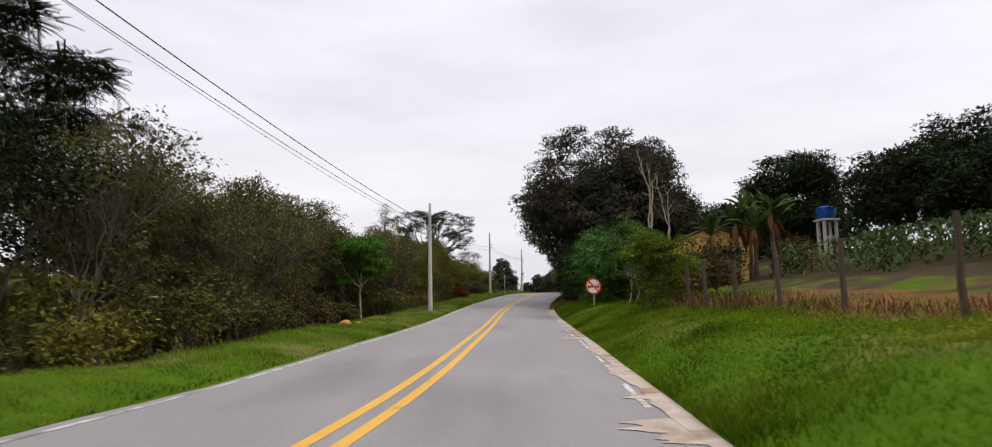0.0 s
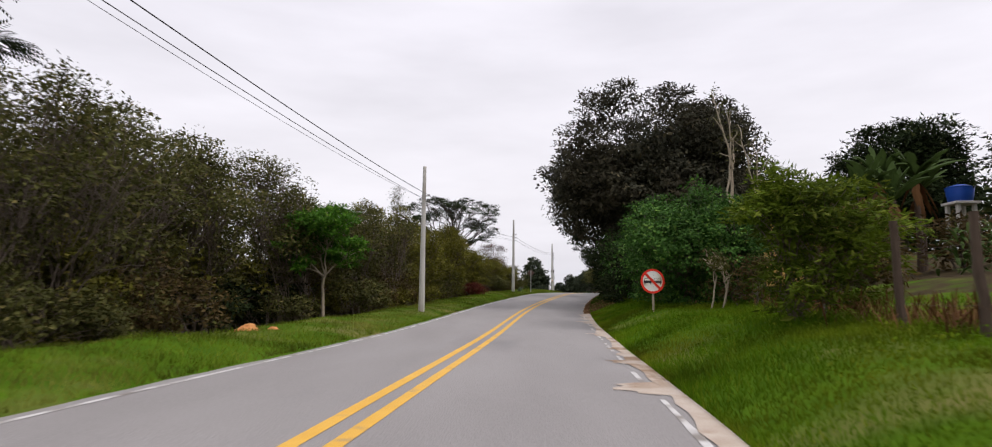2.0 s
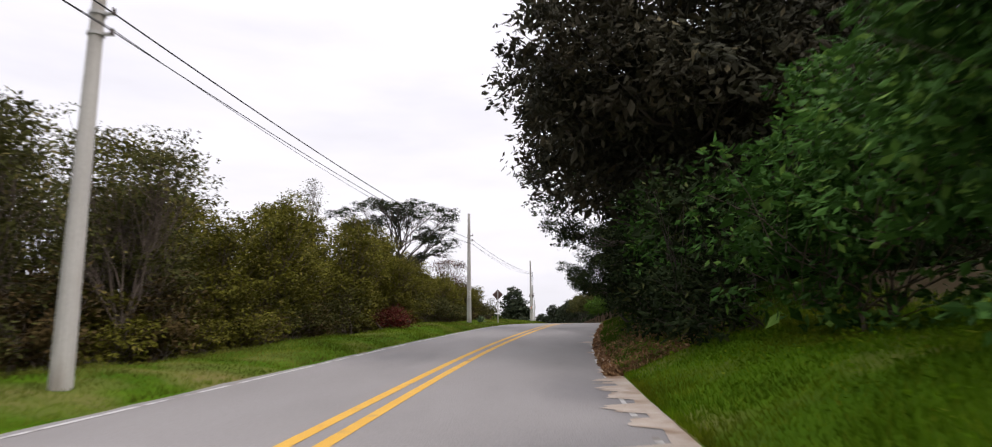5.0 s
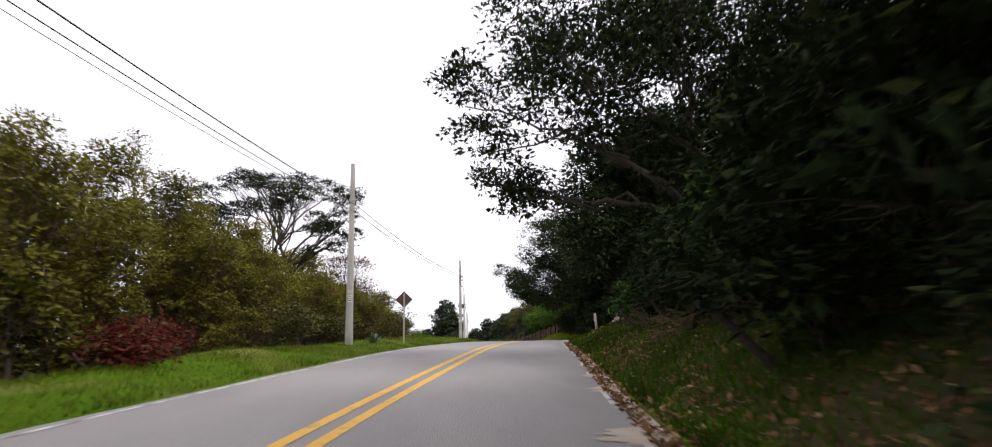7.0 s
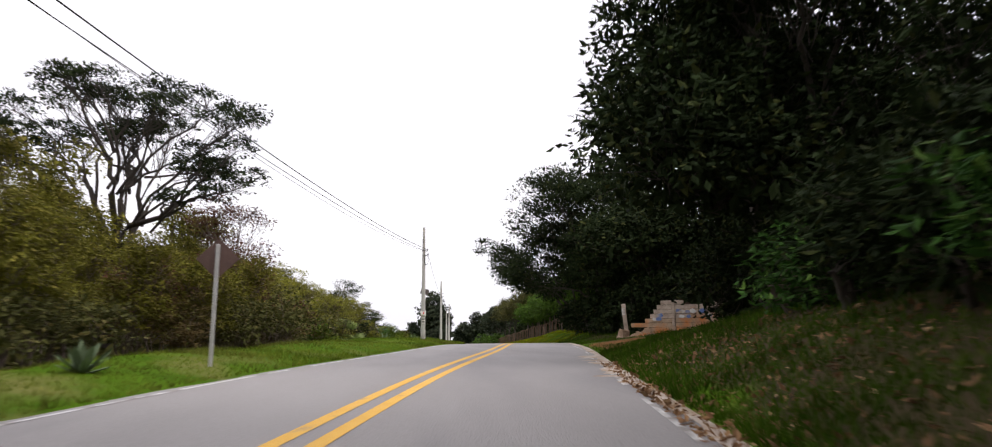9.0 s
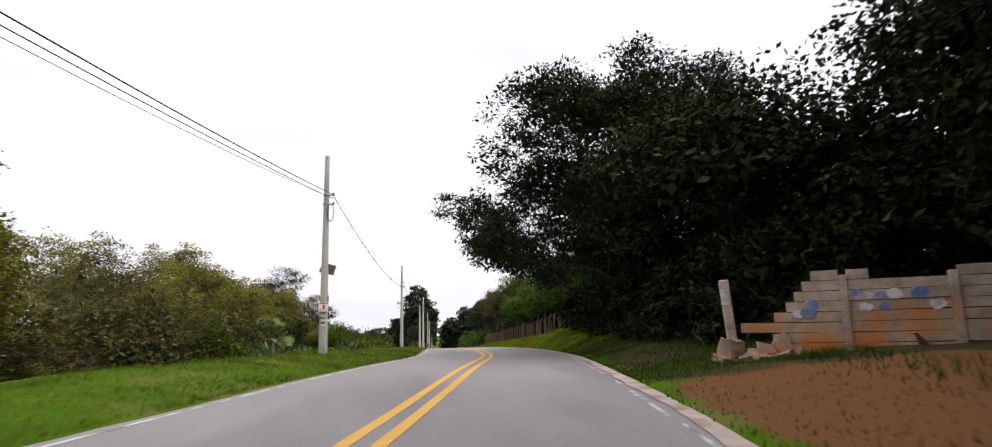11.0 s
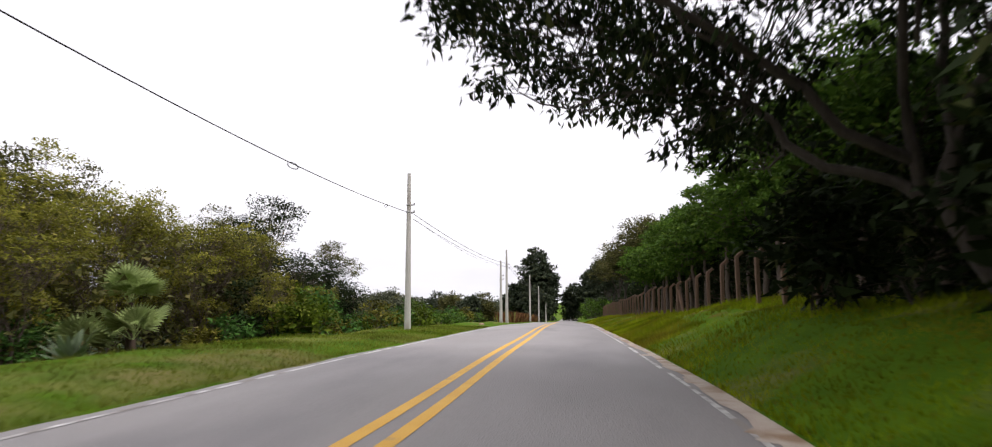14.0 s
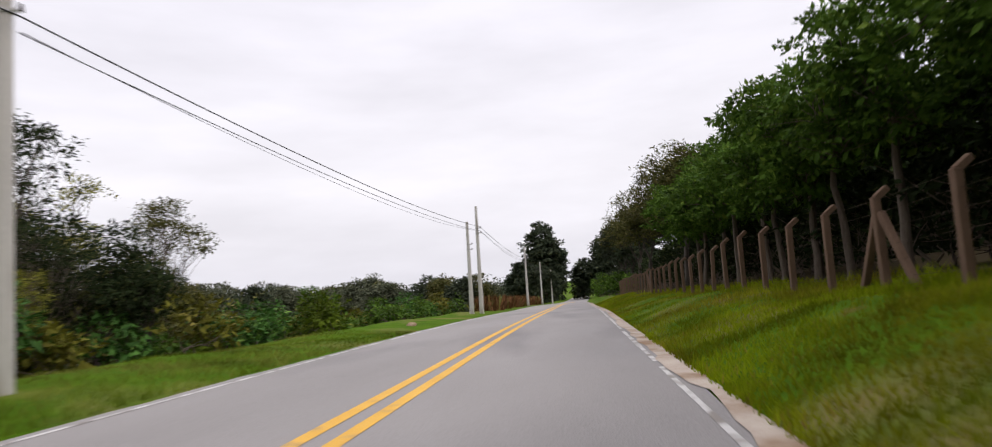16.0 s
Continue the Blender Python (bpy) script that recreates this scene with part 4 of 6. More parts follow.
for y in np.arange(20, 62, 1.7):
    for u in (-14.6, -17.4):
        plant(low[rng.integers(4)], road_x(y) + u + rng.uniform(-0.6, 0.6), y + rng.uniform(-0.6, 0.6), rng.uniform(1.1, 1.7), rng.uniform(0, 360))

# dark tree with long sprays, close on the left at the start
bl = []
rng = np.random.default_rng(91)
for z, tip, back in ((11.2, 2.6, -5.5), (12.6, 4.2, -5.5), (14.4, 3.4, -6.0), (16.2, 2.2, -6.0), (18.4, -0.8, -6.0)):
    for q in np.arange(back, tip, 1.25):
        bl.append((q + rng.uniform(-0.3, 0.3), rng.uniform(-1.8, 1.8), z + rng.uniform(-0.3, 0.3) - 0.05 * (q - back), rng.uniform(0.8, 1.25), 0.38))
bl += [(-3.0, -0.6, 9.8, 1.5, 0.6), (-4.2, 0.0, 8.4, 1.6, 0.6), (-1.0, -0.4, 10.0, 1.2, 0.6), (-4.6, 0.3, 10.6, 1.7, 0.6), (-5.4, 0.3, 7.0, 1.6, 0.7)]
grow("tree", ground_point(-25.2, 28.5), bl, 0.24, L_dark, M_bark, "dark roadside tree with long feathery sprays", "tree", seed=92, twigs=44, per=4, loose=0.3, fork=0.7, sticks=0.6, frond_len=1.35)
big_tree(-12.7, 8.6, (2.0, 2.0, 2.3), 2.9, 16, 0.95, 99, L_dark, "dark dense tree in the edge of the thicket", 0.17, twigs=70, per=24, trunk_r=0.14, plain=True)
# small bright green tree on the verge's edge
bl = lobes(np.random.default_rng(93), (-0.1, 0, 3.95), (1.65, 1.6, 1.45), 16, 0.75, 0.8)
bl += [(-1.5, 0.1, 2.9, 0.62, 0.7), (-0.9, -0.5, 2.6, 0.55, 0.7), (0.9, 0.2, 2.8, 0.6, 0.7), (-1.9, -0.2, 3.5, 0.6, 0.7)]
grow("small_tree", ground_point(-8.2, 33.0), bl, 0.09, L_green, M_pale_bark, "small bright green tree with a slim pale trunk", "tree", seed=94, leaf_len=0.2, twigs=100, per=26, loose=0.26, spread=0.4, fork=0.6, core=0.6)
# umbrella-shaped tree
rng = np.random.default_rng(95)
bl = [(6.3 * math.cos(a) * f - 0.1, 5.0 * math.sin(a) * f, 12.0 + 1.7 * (1 - f) + rng.uniform(-0.5, 0.5) - (2.6 if k % 4 == 0 else 1.0 if k % 4 == 2 else 0), rng.uniform(0.95, 1.35), 0.5) for k, (a, f) in enumerate([(i * 2.4, math.sqrt((i + 0.5) / 28)) for i in range(28)])]
bl += [(5.6, -0.6, 10.2, 1.0, 0.6), (6.0, 0.8, 9.0, 0.9, 0.6), (5.6, -0.8, 8.2, 0.9, 0.6), (4.0, -1.5, 8.8, 1.0, 0.6), (4.6, 0.6, 9.4, 1.0, 0.6), (4.7, -1.0, 7.7, 0.9, 0.6), (3.4, -2.0, 7.2, 0.9, 0.6), (-3.6, -2.4, 8.8, 1.1, 0.6), (-5.0, -1.0, 9.2, 1.1, 0.6)]
grow("umbrella_tree", ground_point(-8.4, 92.0), bl, 0.36, L_dark, M_dark_bark, "wide flat-topped tree with forking bare limbs", "tree", seed=96, leaf_len=0.19, leaf_wid=0.45, twigs=60, per=25, fork=0.4, sticks=0.9, loose=0.30, spread=0.3, gnarl=0.34)
# taller thin tree over the thicket
bl = lobes(np.random.default_rng(97), (0, 0, 11.6), (1.4, 1.4, 2.0), 9, 0.6, 0.9)
grow("tree", ground_point(-13.6, 81.5), bl, 0.14, L_thick, M_bark, "thin half-bare tree rising over the thicket", "tree", seed=98, leaf_len=0.2, twigs=60, per=7, sticks=1.0)
for k, (x, y, s) in enumerate([(-2.9, 58.2, 0.5), (-3.5, 60.4, 0.5), (-2.5, 56.2, 0.45), (-2.0, 85.5, 1.5), (-2.8, 88.5, 1.4)]):
    bush(x, y, (s, s, s * 0.8), s * 0.75, 7, 0.5, 120 + k, L_red, "red-leaved shrub at the edge of the thicket", leaf_len=0.15, twigs=140, per=14, group="red-leaved shrubs")

for k, (x, y, s) in enumerate([(-1.2, 86.5, 1.7), (-0.4, 90.0, 1.5), (-3.0, 83.0, 1.7)]):
    bush(x, y, (s, s, s * 0.9), s * 1.1, 8, 0.7, 127 + k, L_wine, "wine-brown shrub in the edge of the thicket", leaf_len=0.17, twigs=80, per=14, group="wine-brown shrubs")

bush(-2.3, 89.5, (1.7, 1.7, 2.3), 4.6, 14, 0.8, 135, L_wine, "wine-brown slender tree in the edge of the thicket", name="small_tree", leaf_len=0.16, category="tree", twigs=80, per=16, core=0.2, sticks=0.7)

# further on, left: thicket over the hollow, dark round tree, low green scrub
hollow = []
for k, lf in enumerate((L_hollow, L_hollow, L_hollow, L_thick, L_thick, L_dark, L_dark)):
    bl = lobes(np.random.default_rng(140 + k), (0, 0, 5.0), (2.9, 2.9, 3.8), 20, 1.05, 0.9, -0.95)
    hollow.append(grow("thicket_tree", (0, 0, 0), bl, 0.13, lf, M_bark, "spreading thicket tree with dull green foliage", "tree", "thicket over the hollow", seed=160 + k, leaf_len=0.15, leaf_wid=0.5, twigs=84, per=18, stems=3, fork=0.25, loose=0.30, trim=False, sticks=0.5, shell=0.45, plain=True))
rng = np.random.default_rng(139)
for k, (x, y, h, s, lf) in enumerate([(-12, 119, 9.0, 2.6, L_olive), (-8.5, 124, 8.2, 2.5, L_thick), (-6.5, 130, 8.4, 2.2, L_olive), (-9.5, 132, 9.4, 2.6, L_thick), (-13.5, 127, 9.8, 2.8, L_olive), (-3.2, 139, 7.6, 2.4, L_thick), (-7.5, 141, 8.6, 2.6, L_olive), (-13, 142, 10, 2.8, L_thick), (-1.0, 147, 7.4, 2.2, L_dark), (-5.5, 150, 10.6, 2.7, L_dark), (-18, 134, 10, 3, L_olive), (-18, 118, 10, 3, L_thick), (-10, 109, 7.2, 2.4, L_thick), (-5.5, 120, 7.4, 2.4, L_olive), (-2.6, 126.5, 6.8, 2.2, L_thick), (-6.8, 114.5, 7.0, 2.3, L_olive), (-11.5, 137, 10.2, 2.8, L_olive), (-5.2, 145, 8.6, 2.6, L_dark), (-8.5, 128, 9.0, 2.6, L_olive), (-15, 113, 9.0, 2.6, L_olive), (-7.0, 137.5, 8.4, 2.5, L_thick), (-2.2, 144.5, 7.6, 2.3, L_olive), (-9.5, 147, 9.4, 2.6, L_olive), (-4.0, 142.5, 8.0, 2.3, L_olive), (-0.6, 141, 6.6, 2.1, L_olive), (0.9, 138.5, 4.6, 1.7, L_olive), (1.6, 143, 5.2, 1.8, L_thick), (-2.5, 155, 7.6, 2.4, L_olive), (-9, 158, 9, 2.8, L_thick), (-14, 152, 9, 2.8, L_olive), (-20, 146, 10, 3, L_thick)]):
    base = ground_point(x, y)
    h = h * (1.04 if x < -6 else 0.96 if x < -2 else 0.66) - base[2]
    proto = hollow[5 + k % 2 if lf is L_dark else 3 + k // 4 % 2 if k % 4 == 3 else k % 3]
    plant(proto, x, y, h / 9.0, rng.uniform(0, 360))
for k, (x, y, s, h, lf) in enumerate([(-3.6, 127.0, 1.5, 1.7, L_hedge), (-4.2, 124.0, 1.7, 1.9, L_hedge), (3.0, 137.5, 1.2, 1.0, L_lime), (-6.4, 119.0, 1.7, 2.0, L_dark), (-2.4, 121.5, 1.4, 1.4, L_lime), (-0.6, 139.0, 1.7, 2.2, L_dark), (2.2, 142.0, 1.4, 1.4, L_hedge)]):
    bush(x, y, (s, s * 1.1, h), h * 0.8, 8, 0.8, 190 + k, lf, "leafy bush at the foot of the thicket", leaf_len=0.24, leaf_wid=0.45, twigs=60, per=12, plain=True, loose=0.34, group="bushes at the thicket's foot")
big_tree(-1.4, 150.5, (2.6, 2.4, 2.0), 2.5, 11, 1.0, 181, L_dark, "dark round-crowned tree beyond the scrub", 0.22, twigs=80, per=22, trunk_r=0.16)
big_tree(1.9, 149.0, (1.4, 1.4, 1.1), 1.9, 6, 0.7, 182, L_dark, "small dark tree beside the scrub", 0.2, twigs=80, per=16, trunk_r=0.1)
rng = np.random.default_rng(19)
for k in range(60):
    y = 136 + k * 1.15 + rng.uniform(-0.5, 0.5)
    u = -11.3 - 6.5 * rng.random() ** 0.8 - max(0, (y - 172) * 0.05)
    s = rng.uniform(0.6, 1.7) * min(1.0, 0.55 + max(0, y - 140) * 0.02)
    bush(road_x(y) + u, y, (s, s * 1.2, s * 0.75), s * 0.75, 6, 0.65, 400 + k, (L_hedge, L_lime, L_plant, L_olive)[int(rng.integers(4))], "low green scrub along the verge", leaf_len=0.26, leaf_wid=0.5, twigs=46, per=10, far=True, core=0.4, group="scrub along the verge")


# ---------------------------------------------------------------- right: the row of planted trees
rows = []
for k in range(4):
    rng = np.random.default_rng(500 + k)
    bl = lobes(rng, (0.0, 0, 3.7 + 0.25 * k), (2.1, 2.0, 1.7), 14, 1.0, 0.75, -0.8)
    rows.append(grow("planted_tree", (0, 0, 0), bl, 0.12, L_plant, M_bark, "planted tree with a dense green crown behind the fence", "tree", "planted trees behind the fence", seed=510 + k, leaf_len=0.17, leaf_wid=0.5, twigs=64, per=30, trim=False, fork=0.8, loose=0.24, spread=0.45, sticks=0.2, plain=True, core=1.0))
rng = np.random.default_rng(61)
y = 120.5
while y < 166:
    short = float(np.interp(y, (123, 126, 138, 150, 165), (1.0, 0.90, 0.945, 1.0, 1.08)))
    tall = float(np.interp(y, (123, 126, 130.5, 133.5, 140), (1.0, 1.2, 1.15, 1.0, 1.0)))
    plant(rows[rng.integers(4)], road_x(y) + 7.0 + rng.uniform(-0.3, 0.3), y, 1.04 * short * tall * rng.uniform(0.9, 1.08), rng.uniform(0, 360))
    back = float(np.interp(y, (120, 130, 138), (0.72, 0.8, 1.0)))
    if rng.random() < 0.65:
        plant(rows[rng.integers(4)], road_x(y) + 10.4 + rng.uniform(-0.6, 0.6), y + rng.uniform(-0.8, 0.8), short * back * rng.uniform(1.1, 1.4), rng.uniform(0, 360))
    if rng.random() < 0.2:
        plant(rows[rng.integers(4)], road_x(y) + 14.5 + rng.uniform(-0.6, 0.6), y + rng.uniform(-0.8, 0.8), back**2 * rng.uniform(1.5, 1.9), rng.uniform(0, 360))
    y += rng.uniform(2.6, 3.3)
# near-black undergrowth, added as the shade between the trunks, closes the view
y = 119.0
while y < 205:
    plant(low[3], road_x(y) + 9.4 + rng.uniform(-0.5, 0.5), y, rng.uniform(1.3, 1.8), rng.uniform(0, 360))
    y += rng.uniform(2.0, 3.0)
for k, (x, y, h, s) in enumerate([(24.2, 168.5, 9.0, 2.4), (25.5, 176, 10.2, 3.0), (24.2, 184, 8.4, 2.8), (27.5, 171, 9.5, 3.0), (28, 181, 10, 3.4), (24.8, 195, 8.5, 3.2), (25.5, 207, 9, 3.6), (26.5, 224, 10, 4), (28, 244, 11, 4.5), (31, 268, 12, 5), (12.5, 262, 7, 3)]):
    big_tree(x, y, (s, s, s * 0.8), h * 0.71 + float(ground_z(x, y)), 11, 1.5, 540 + k, L_thick if k < 6 else L_far, "leafy grey-green tree beside the far road", 0.26 if k < 6 else 0.5, twigs=50, per=22, trunk_r=0.2, plain=True, core=0.3, sticks=0.6)


for k in range(16):
    y = 206 + k * 6.5
    s = 1.6 + 0.12 * k
    bush(float(road_x(y)) + 5.2 + (k % 3) * 0.9, y, (s, s * 1.4, s * 0.9), s * 0.9, 7, 0.9, 580 + k, (L_plant, L_far, L_dark)[k % 3], "green scrub beside the far road", leaf_len=0.4, leaf_wid=0.5, twigs=50, per=8, far=True, core=0.4, group="scrub beside the far road")


# ---------------------------------------------------------------- far trees and hills
def far_tree(x, y, h, w, seed, label):
    base = ground_point(x, y)
    rng = np.random.default_rng(seed)
    bl = [(rng.normal() * w * 0.10, rng.normal() * w * 0.10, h * f, w * 0.46 * math.sin(math.pi * (0.2 + 0.72 * f)) ** 0.8 * rng.uniform(0.9, 1.1), 0.9) for f in np.linspace(0.10, 0.90, 9)]
    bl += [(w * 0.30 * math.cos(a), w * 0.30 * math.sin(a), h * rng.uniform(0.25, 0.7), w * 0.22, 1.0) for a in np.arange(0, 6.2, 0.9)]
    return grow("far_tree", base, bl, 0.4, L_far, M_bark, label, "tree", "far trees", seed=seed, leaf_len=1.0, leaf_wid=0.75, twigs=15, per=13, loose=0.8, trim=False, sticks=0.1, far=True)


for k, (x, y, h, w) in enumerate([(12.4, 346, 27, 14), (13.0, 352, 22, 12), (2.5, 356, 15, 9), (25.5, 356, 13, 8), (31, 350, 17, 8), (38, 340, 18, 10), (47, 350, 18, 10)]):
    far_tree(x, y, h, w, 600 + k, "tall dark tree standing far down the road")
# rounded trees on the slope beyond the scrub, their tops in an uneven line
rng = np.random.default_rng(72)
for k in range(30):
    x, y = -66 + 2.35 * k + rng.uniform(-1.0, 1.0), rng.uniform(236, 268)
    top = float(np.interp(x, (-66, -42, -36, -33, -28, -23, -18, -13, 3), (7.0, 5.2, 4.4, 3.6, 3.9, 4.4, 4.8, 4.2, 4.2))) + rng.uniform(-1.9, -0.7)
    base = ground_point(x, y)
    h, w = max(2.4, top - base[2]), rng.uniform(4.5, 7.5)
    bl = lobes(rng, (0, 0, h * 0.55), (w * 0.5, w * 0.5, h * 0.40), 9, h * 0.20 + 0.4, 0.9, -0.9)
    grow("hillside_tree", base, bl, 0.2, (L_hill, L_thick, L_hill, L_far)[k % 4], M_bark, ("rounded grey-green tree on the far slope", "rounded dull green tree on the far slope", "rounded grey-green tree on the far slope", "rounded dark tree on the far slope")[k % 4], "tree", "trees on the far slope", seed=620 + k, leaf_len=0.5, leaf_wid=0.6, twigs=42, per=12, loose=0.5, trim=False, sticks=0.2, far=True, core=0.5)
rng = np.random.default_rng(71)
spots, outs = [], []
for k in range(400):
    y = rng.uniform(330, 760)
    x = rng.uniform(-0.85, 0.02) * y * 0.8 - 12 + rng.normal() * 8
    z = float(ground_z(x, y))
    h = rng.uniform(6.0, 14.0) * (1.35 if rng.random() < 0.1 else 1)
    n = 170
    d = rng.normal(size=(n, 3))
    d /= np.linalg.norm(d, axis=1)[:, None]
    spots.append(np.array([x, y, z + h * 0.55]) + d * np.array([h * 0.6, h * 0.6, h * 0.5]) * rng.uniform(0.35, 1.0, (n, 1)))
    outs.append(d)
for k in range(170):
    y = rng.uniform(175, 330)
    x = road_x(y) - rng.uniform(16, 130)
    z = float(ground_z(x, y))
    h = rng.uniform(1.2, 2.8)
    n = 200
    d = rng.normal(size=(n, 3))
    d /= np.linalg.norm(d, axis=1)[:, None]
    spots.append(np.array([x, y, z + h * 0.5]) + d * np.array([h * 0.8, h * 0.8, h * 0.5]) * rng.uniform(0.6, 1.05, (n, 1)))
    outs.append(d)
spots = np.concatenate(spots)
far_woods = piece("far_woods", *leaves(rng, spots, np.where(spots[:, 1] > 335, 1.45, 0.55)[:, None], 0.7, out=np.concatenate(outs), far=True), L_far)
tagged(far_woods, "hazy green woods on the far hillside", "woods", kind="stuff")
# behind the roadside trees: one dark mass of leaves, added to block light and sky
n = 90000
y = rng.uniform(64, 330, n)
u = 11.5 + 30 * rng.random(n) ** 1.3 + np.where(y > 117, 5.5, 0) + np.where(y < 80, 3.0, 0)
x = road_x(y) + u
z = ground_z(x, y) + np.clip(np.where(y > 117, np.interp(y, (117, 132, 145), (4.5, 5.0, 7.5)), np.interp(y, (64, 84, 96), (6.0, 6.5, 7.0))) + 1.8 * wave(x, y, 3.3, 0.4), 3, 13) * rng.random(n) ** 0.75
dark_wood_fill = piece("dark_wood_fill", *leaves(rng, np.stack([x, y, z], -1), 0.85, 0.75, far=True), L_dark)
tagged(dark_wood_fill, "dark leaf mass added behind the roadside trees to block light", "woods", kind="stuff")
# and the thicket on the other side
n = 60000
y = rng.uniform(-30, 166, n)
u = -14.5 - 14 * rng.random(n) - np.where(y > 106, 2.5, np.clip(0.5 * (y - 84), 0, 8))
ok = (y > 106) | (rng.random(n) < np.interp(y, (30, 42), (0.55, 0.25)))
y, u, n = y[ok], u[ok], int(ok.sum())
x = road_x(y) + u
z = ground_z(x, y) + np.clip(3.6 + 1.2 * wave(x, y, 2.7, 1.4), 1.5, 5) * np.interp(y, (60, 80, 100, 120, 150, 166), (1.0, 0.95, 0.8, 1.3, 1.2, 0.8)) * rng.random(n)
deep_thicket = piece("deep_thicket", *leaves(rng, np.stack([x, y, z], -1), np.where(y > 106, 0.28, 0.6)[:, None], 0.8, far=True), L_thick)
tagged(deep_thicket, "tangled dark depth of the roadside thicket", "thicket", kind="stuff")


# ---------------------------------------------------------------- poles and cables
POLES = [(-8.3, -1.2), (-4.08, 35.25), (0.42, 67.9), (6.36, 101.7), (8.55, 135.7), (11.0, 170.2), (12.45, 205.5), (13.5, 233.0), (14.9, 262.0)]


def pole(x, y, h=7.2, seed=0):
    base = ground_point(x, y)
    ob = thing("utility_pole", base, "tall tapered grey concrete utility pole", "utility pole", "utility poles along the road")
    f = np.linspace(-0.3, h, 14)
    ln = np.stack([0 * f, 0 * f, f, 0.155 - 0.072 * (f / h)], 1)
    v, fc = tubes([ln], 12)
    cap = np.arange(12)[None] + 13 * 12
    piece("shaft", v, [fc, cap], M_concrete, ob, smooth=False)
    for z in (h - 1.48, h - 1.82):
        bm = bmesh.new()
        bmesh.ops.create_cone(bm, cap_ends=True, segments=12, radius1=0.125, radius2=0.125, depth=0.05, matrix=Matrix.Translation((0, 0, z)))
        part("clamp_band", bm, M_steel, ob, "galvanised band")
        arm = part("bracket", box((0.16, 0.05, 0.05), (0.17, 0, z), 0.008), M_steel, ob, "small steel bracket")
        bm = bmesh.new()
        bmesh.ops.create_cone(bm, cap_ends=True, segments=8, radius1=0.04, radius2=0.025, depth=0.11, matrix=Matrix.Translation((0.25, 0, z + 0.04)))
        part("insulator", bm, M_dark_metal, arm, "dark insulator")
    part("dark_plate", box((0.02, 0.12, 0.3), (0.145, 0, 1.9), 0.004), M_dark_metal, ob, "dark plate") if seed == 3 else None
    return ob


tops = []
for k, (x, y) in enumerate(POLES):
    p = pole(x, y, 7.2 if k < 7 else 7.0, k)
    tops.append(np.array(p.matrix_world.translation))
second = pole(10.5, 169.0, 6.0, 20)
tagged(second, "shorter concrete pole beside a taller one")

pole_c = thing("equipment_case", (POLES[3][0], POLES[3][1], tops[3][2] + 3.05), "flat dark tilted equipment case clamped to a pole", "equipment case")
part("panel", box((0.52, 0.05, 0.38), (0.08, 0.20, -0.02), 0.01, turn=Matrix.Rotation(radians(14), 4, "Y") @ Matrix.Rotation(radians(-18), 4, "X")), M_dark_metal, pole_c, "dark flat panel")
part("clamp", box((0.12, 0.16, 0.06), (0.02, 0.13, 0.0), 0.01), M_steel, pole_c, "steel clamp")
banner = thing("pole_notice", (POLES[3][0] + 0.0, POLES[3][1] - 0.165, tops[3][2] + 1.62), "small white notice with red and dark marks on a pole", "notice")
part("board", box((0.34, 0.02, 0.36), (0, 0, 0), 0.006), M_sign_white, banner)
part("mark", box((0.07, 0.008, 0.15), (0.02, -0.014, 0.03), 0.002), M_red, banner, "red mark")
part("mark", box((0.28, 0.008, 0.03), (0, -0.014, 0.155), 0.002), M_black, banner, "dark bar")
part("mark", box((0.28, 0.008, 0.03), (0, -0.014, -0.155), 0.002), M_black, banner, "dark bar")
for z, w, q in ((-0.28, 0.20, 0.02), (-0.36, 0.13, -0.05), (-0.44, 0.18, 0.03), (-0.53, 0.12, -0.02), (-0.61, 0.16, 0.01)):
    part("torn_paper", box((w, 0.012, 0.045), (q, 0.012, z), 0.003, turn=Matrix.Rotation(q * 2, 4, "Y")), M_sign_white if w > 0.15 else M_dark_metal, banner, "torn scrap of paper")
for px_, py_, tz, hs in ((POLES[2][0], POLES[2][1], tops[2][2], (2.05, 1.85, 1.68)),):
    for q, hh_ in enumerate(hs):
        slip = thing("pole_notice", (px_ + 0.02, py_ - 0.148, tz + hh_), "small torn pale paper notice pasted on a pole", "notice", "paper notices")
        part("sheet", box((0.16, 0.012, 0.12), (0, 0, 0), 0.002), M_sign_white, slip)
        part("print", box((0.12, 0.006, 0.03), (0, -0.008, 0.015), 0.0), M_black, slip, "dark bar of print")
coil = thing("cable_coil", (POLES[3][0] + 0.17, POLES[3][1] - 0.1, tops[3][2] + 5.05), "coil of spare dark cable hung on a pole", "cable coil")
a = np.linspace(0, 6 * math.pi, 60)
piece("loop", *tubes([np.stack([0.11 * np.sin(a), 0.02 * np.cos(a / 3), 0.32 * np.cos(a), 0 * a + 0.014], 1)], 5), M_wire, coil)


def cable(a, b, h0, h1, sag, r, side):
    n = 26
    f = np.linspace(0, 1, n)
    pa, pb = a + [side, 0, h0], b + [side, 0, h1]
    p = pa + (pb - pa) * f[:, None]
    p[:, 2] -= sag * 4 * f * (1 - f)
    ob = piece("overhead_cable", *tubes([np.concatenate([p, np.full((n, 1), r)], 1)], 5), M_wire, smooth=True)
    tagged(ob, "dark overhead cable slung between two poles", "cable", "overhead cables")
    return p


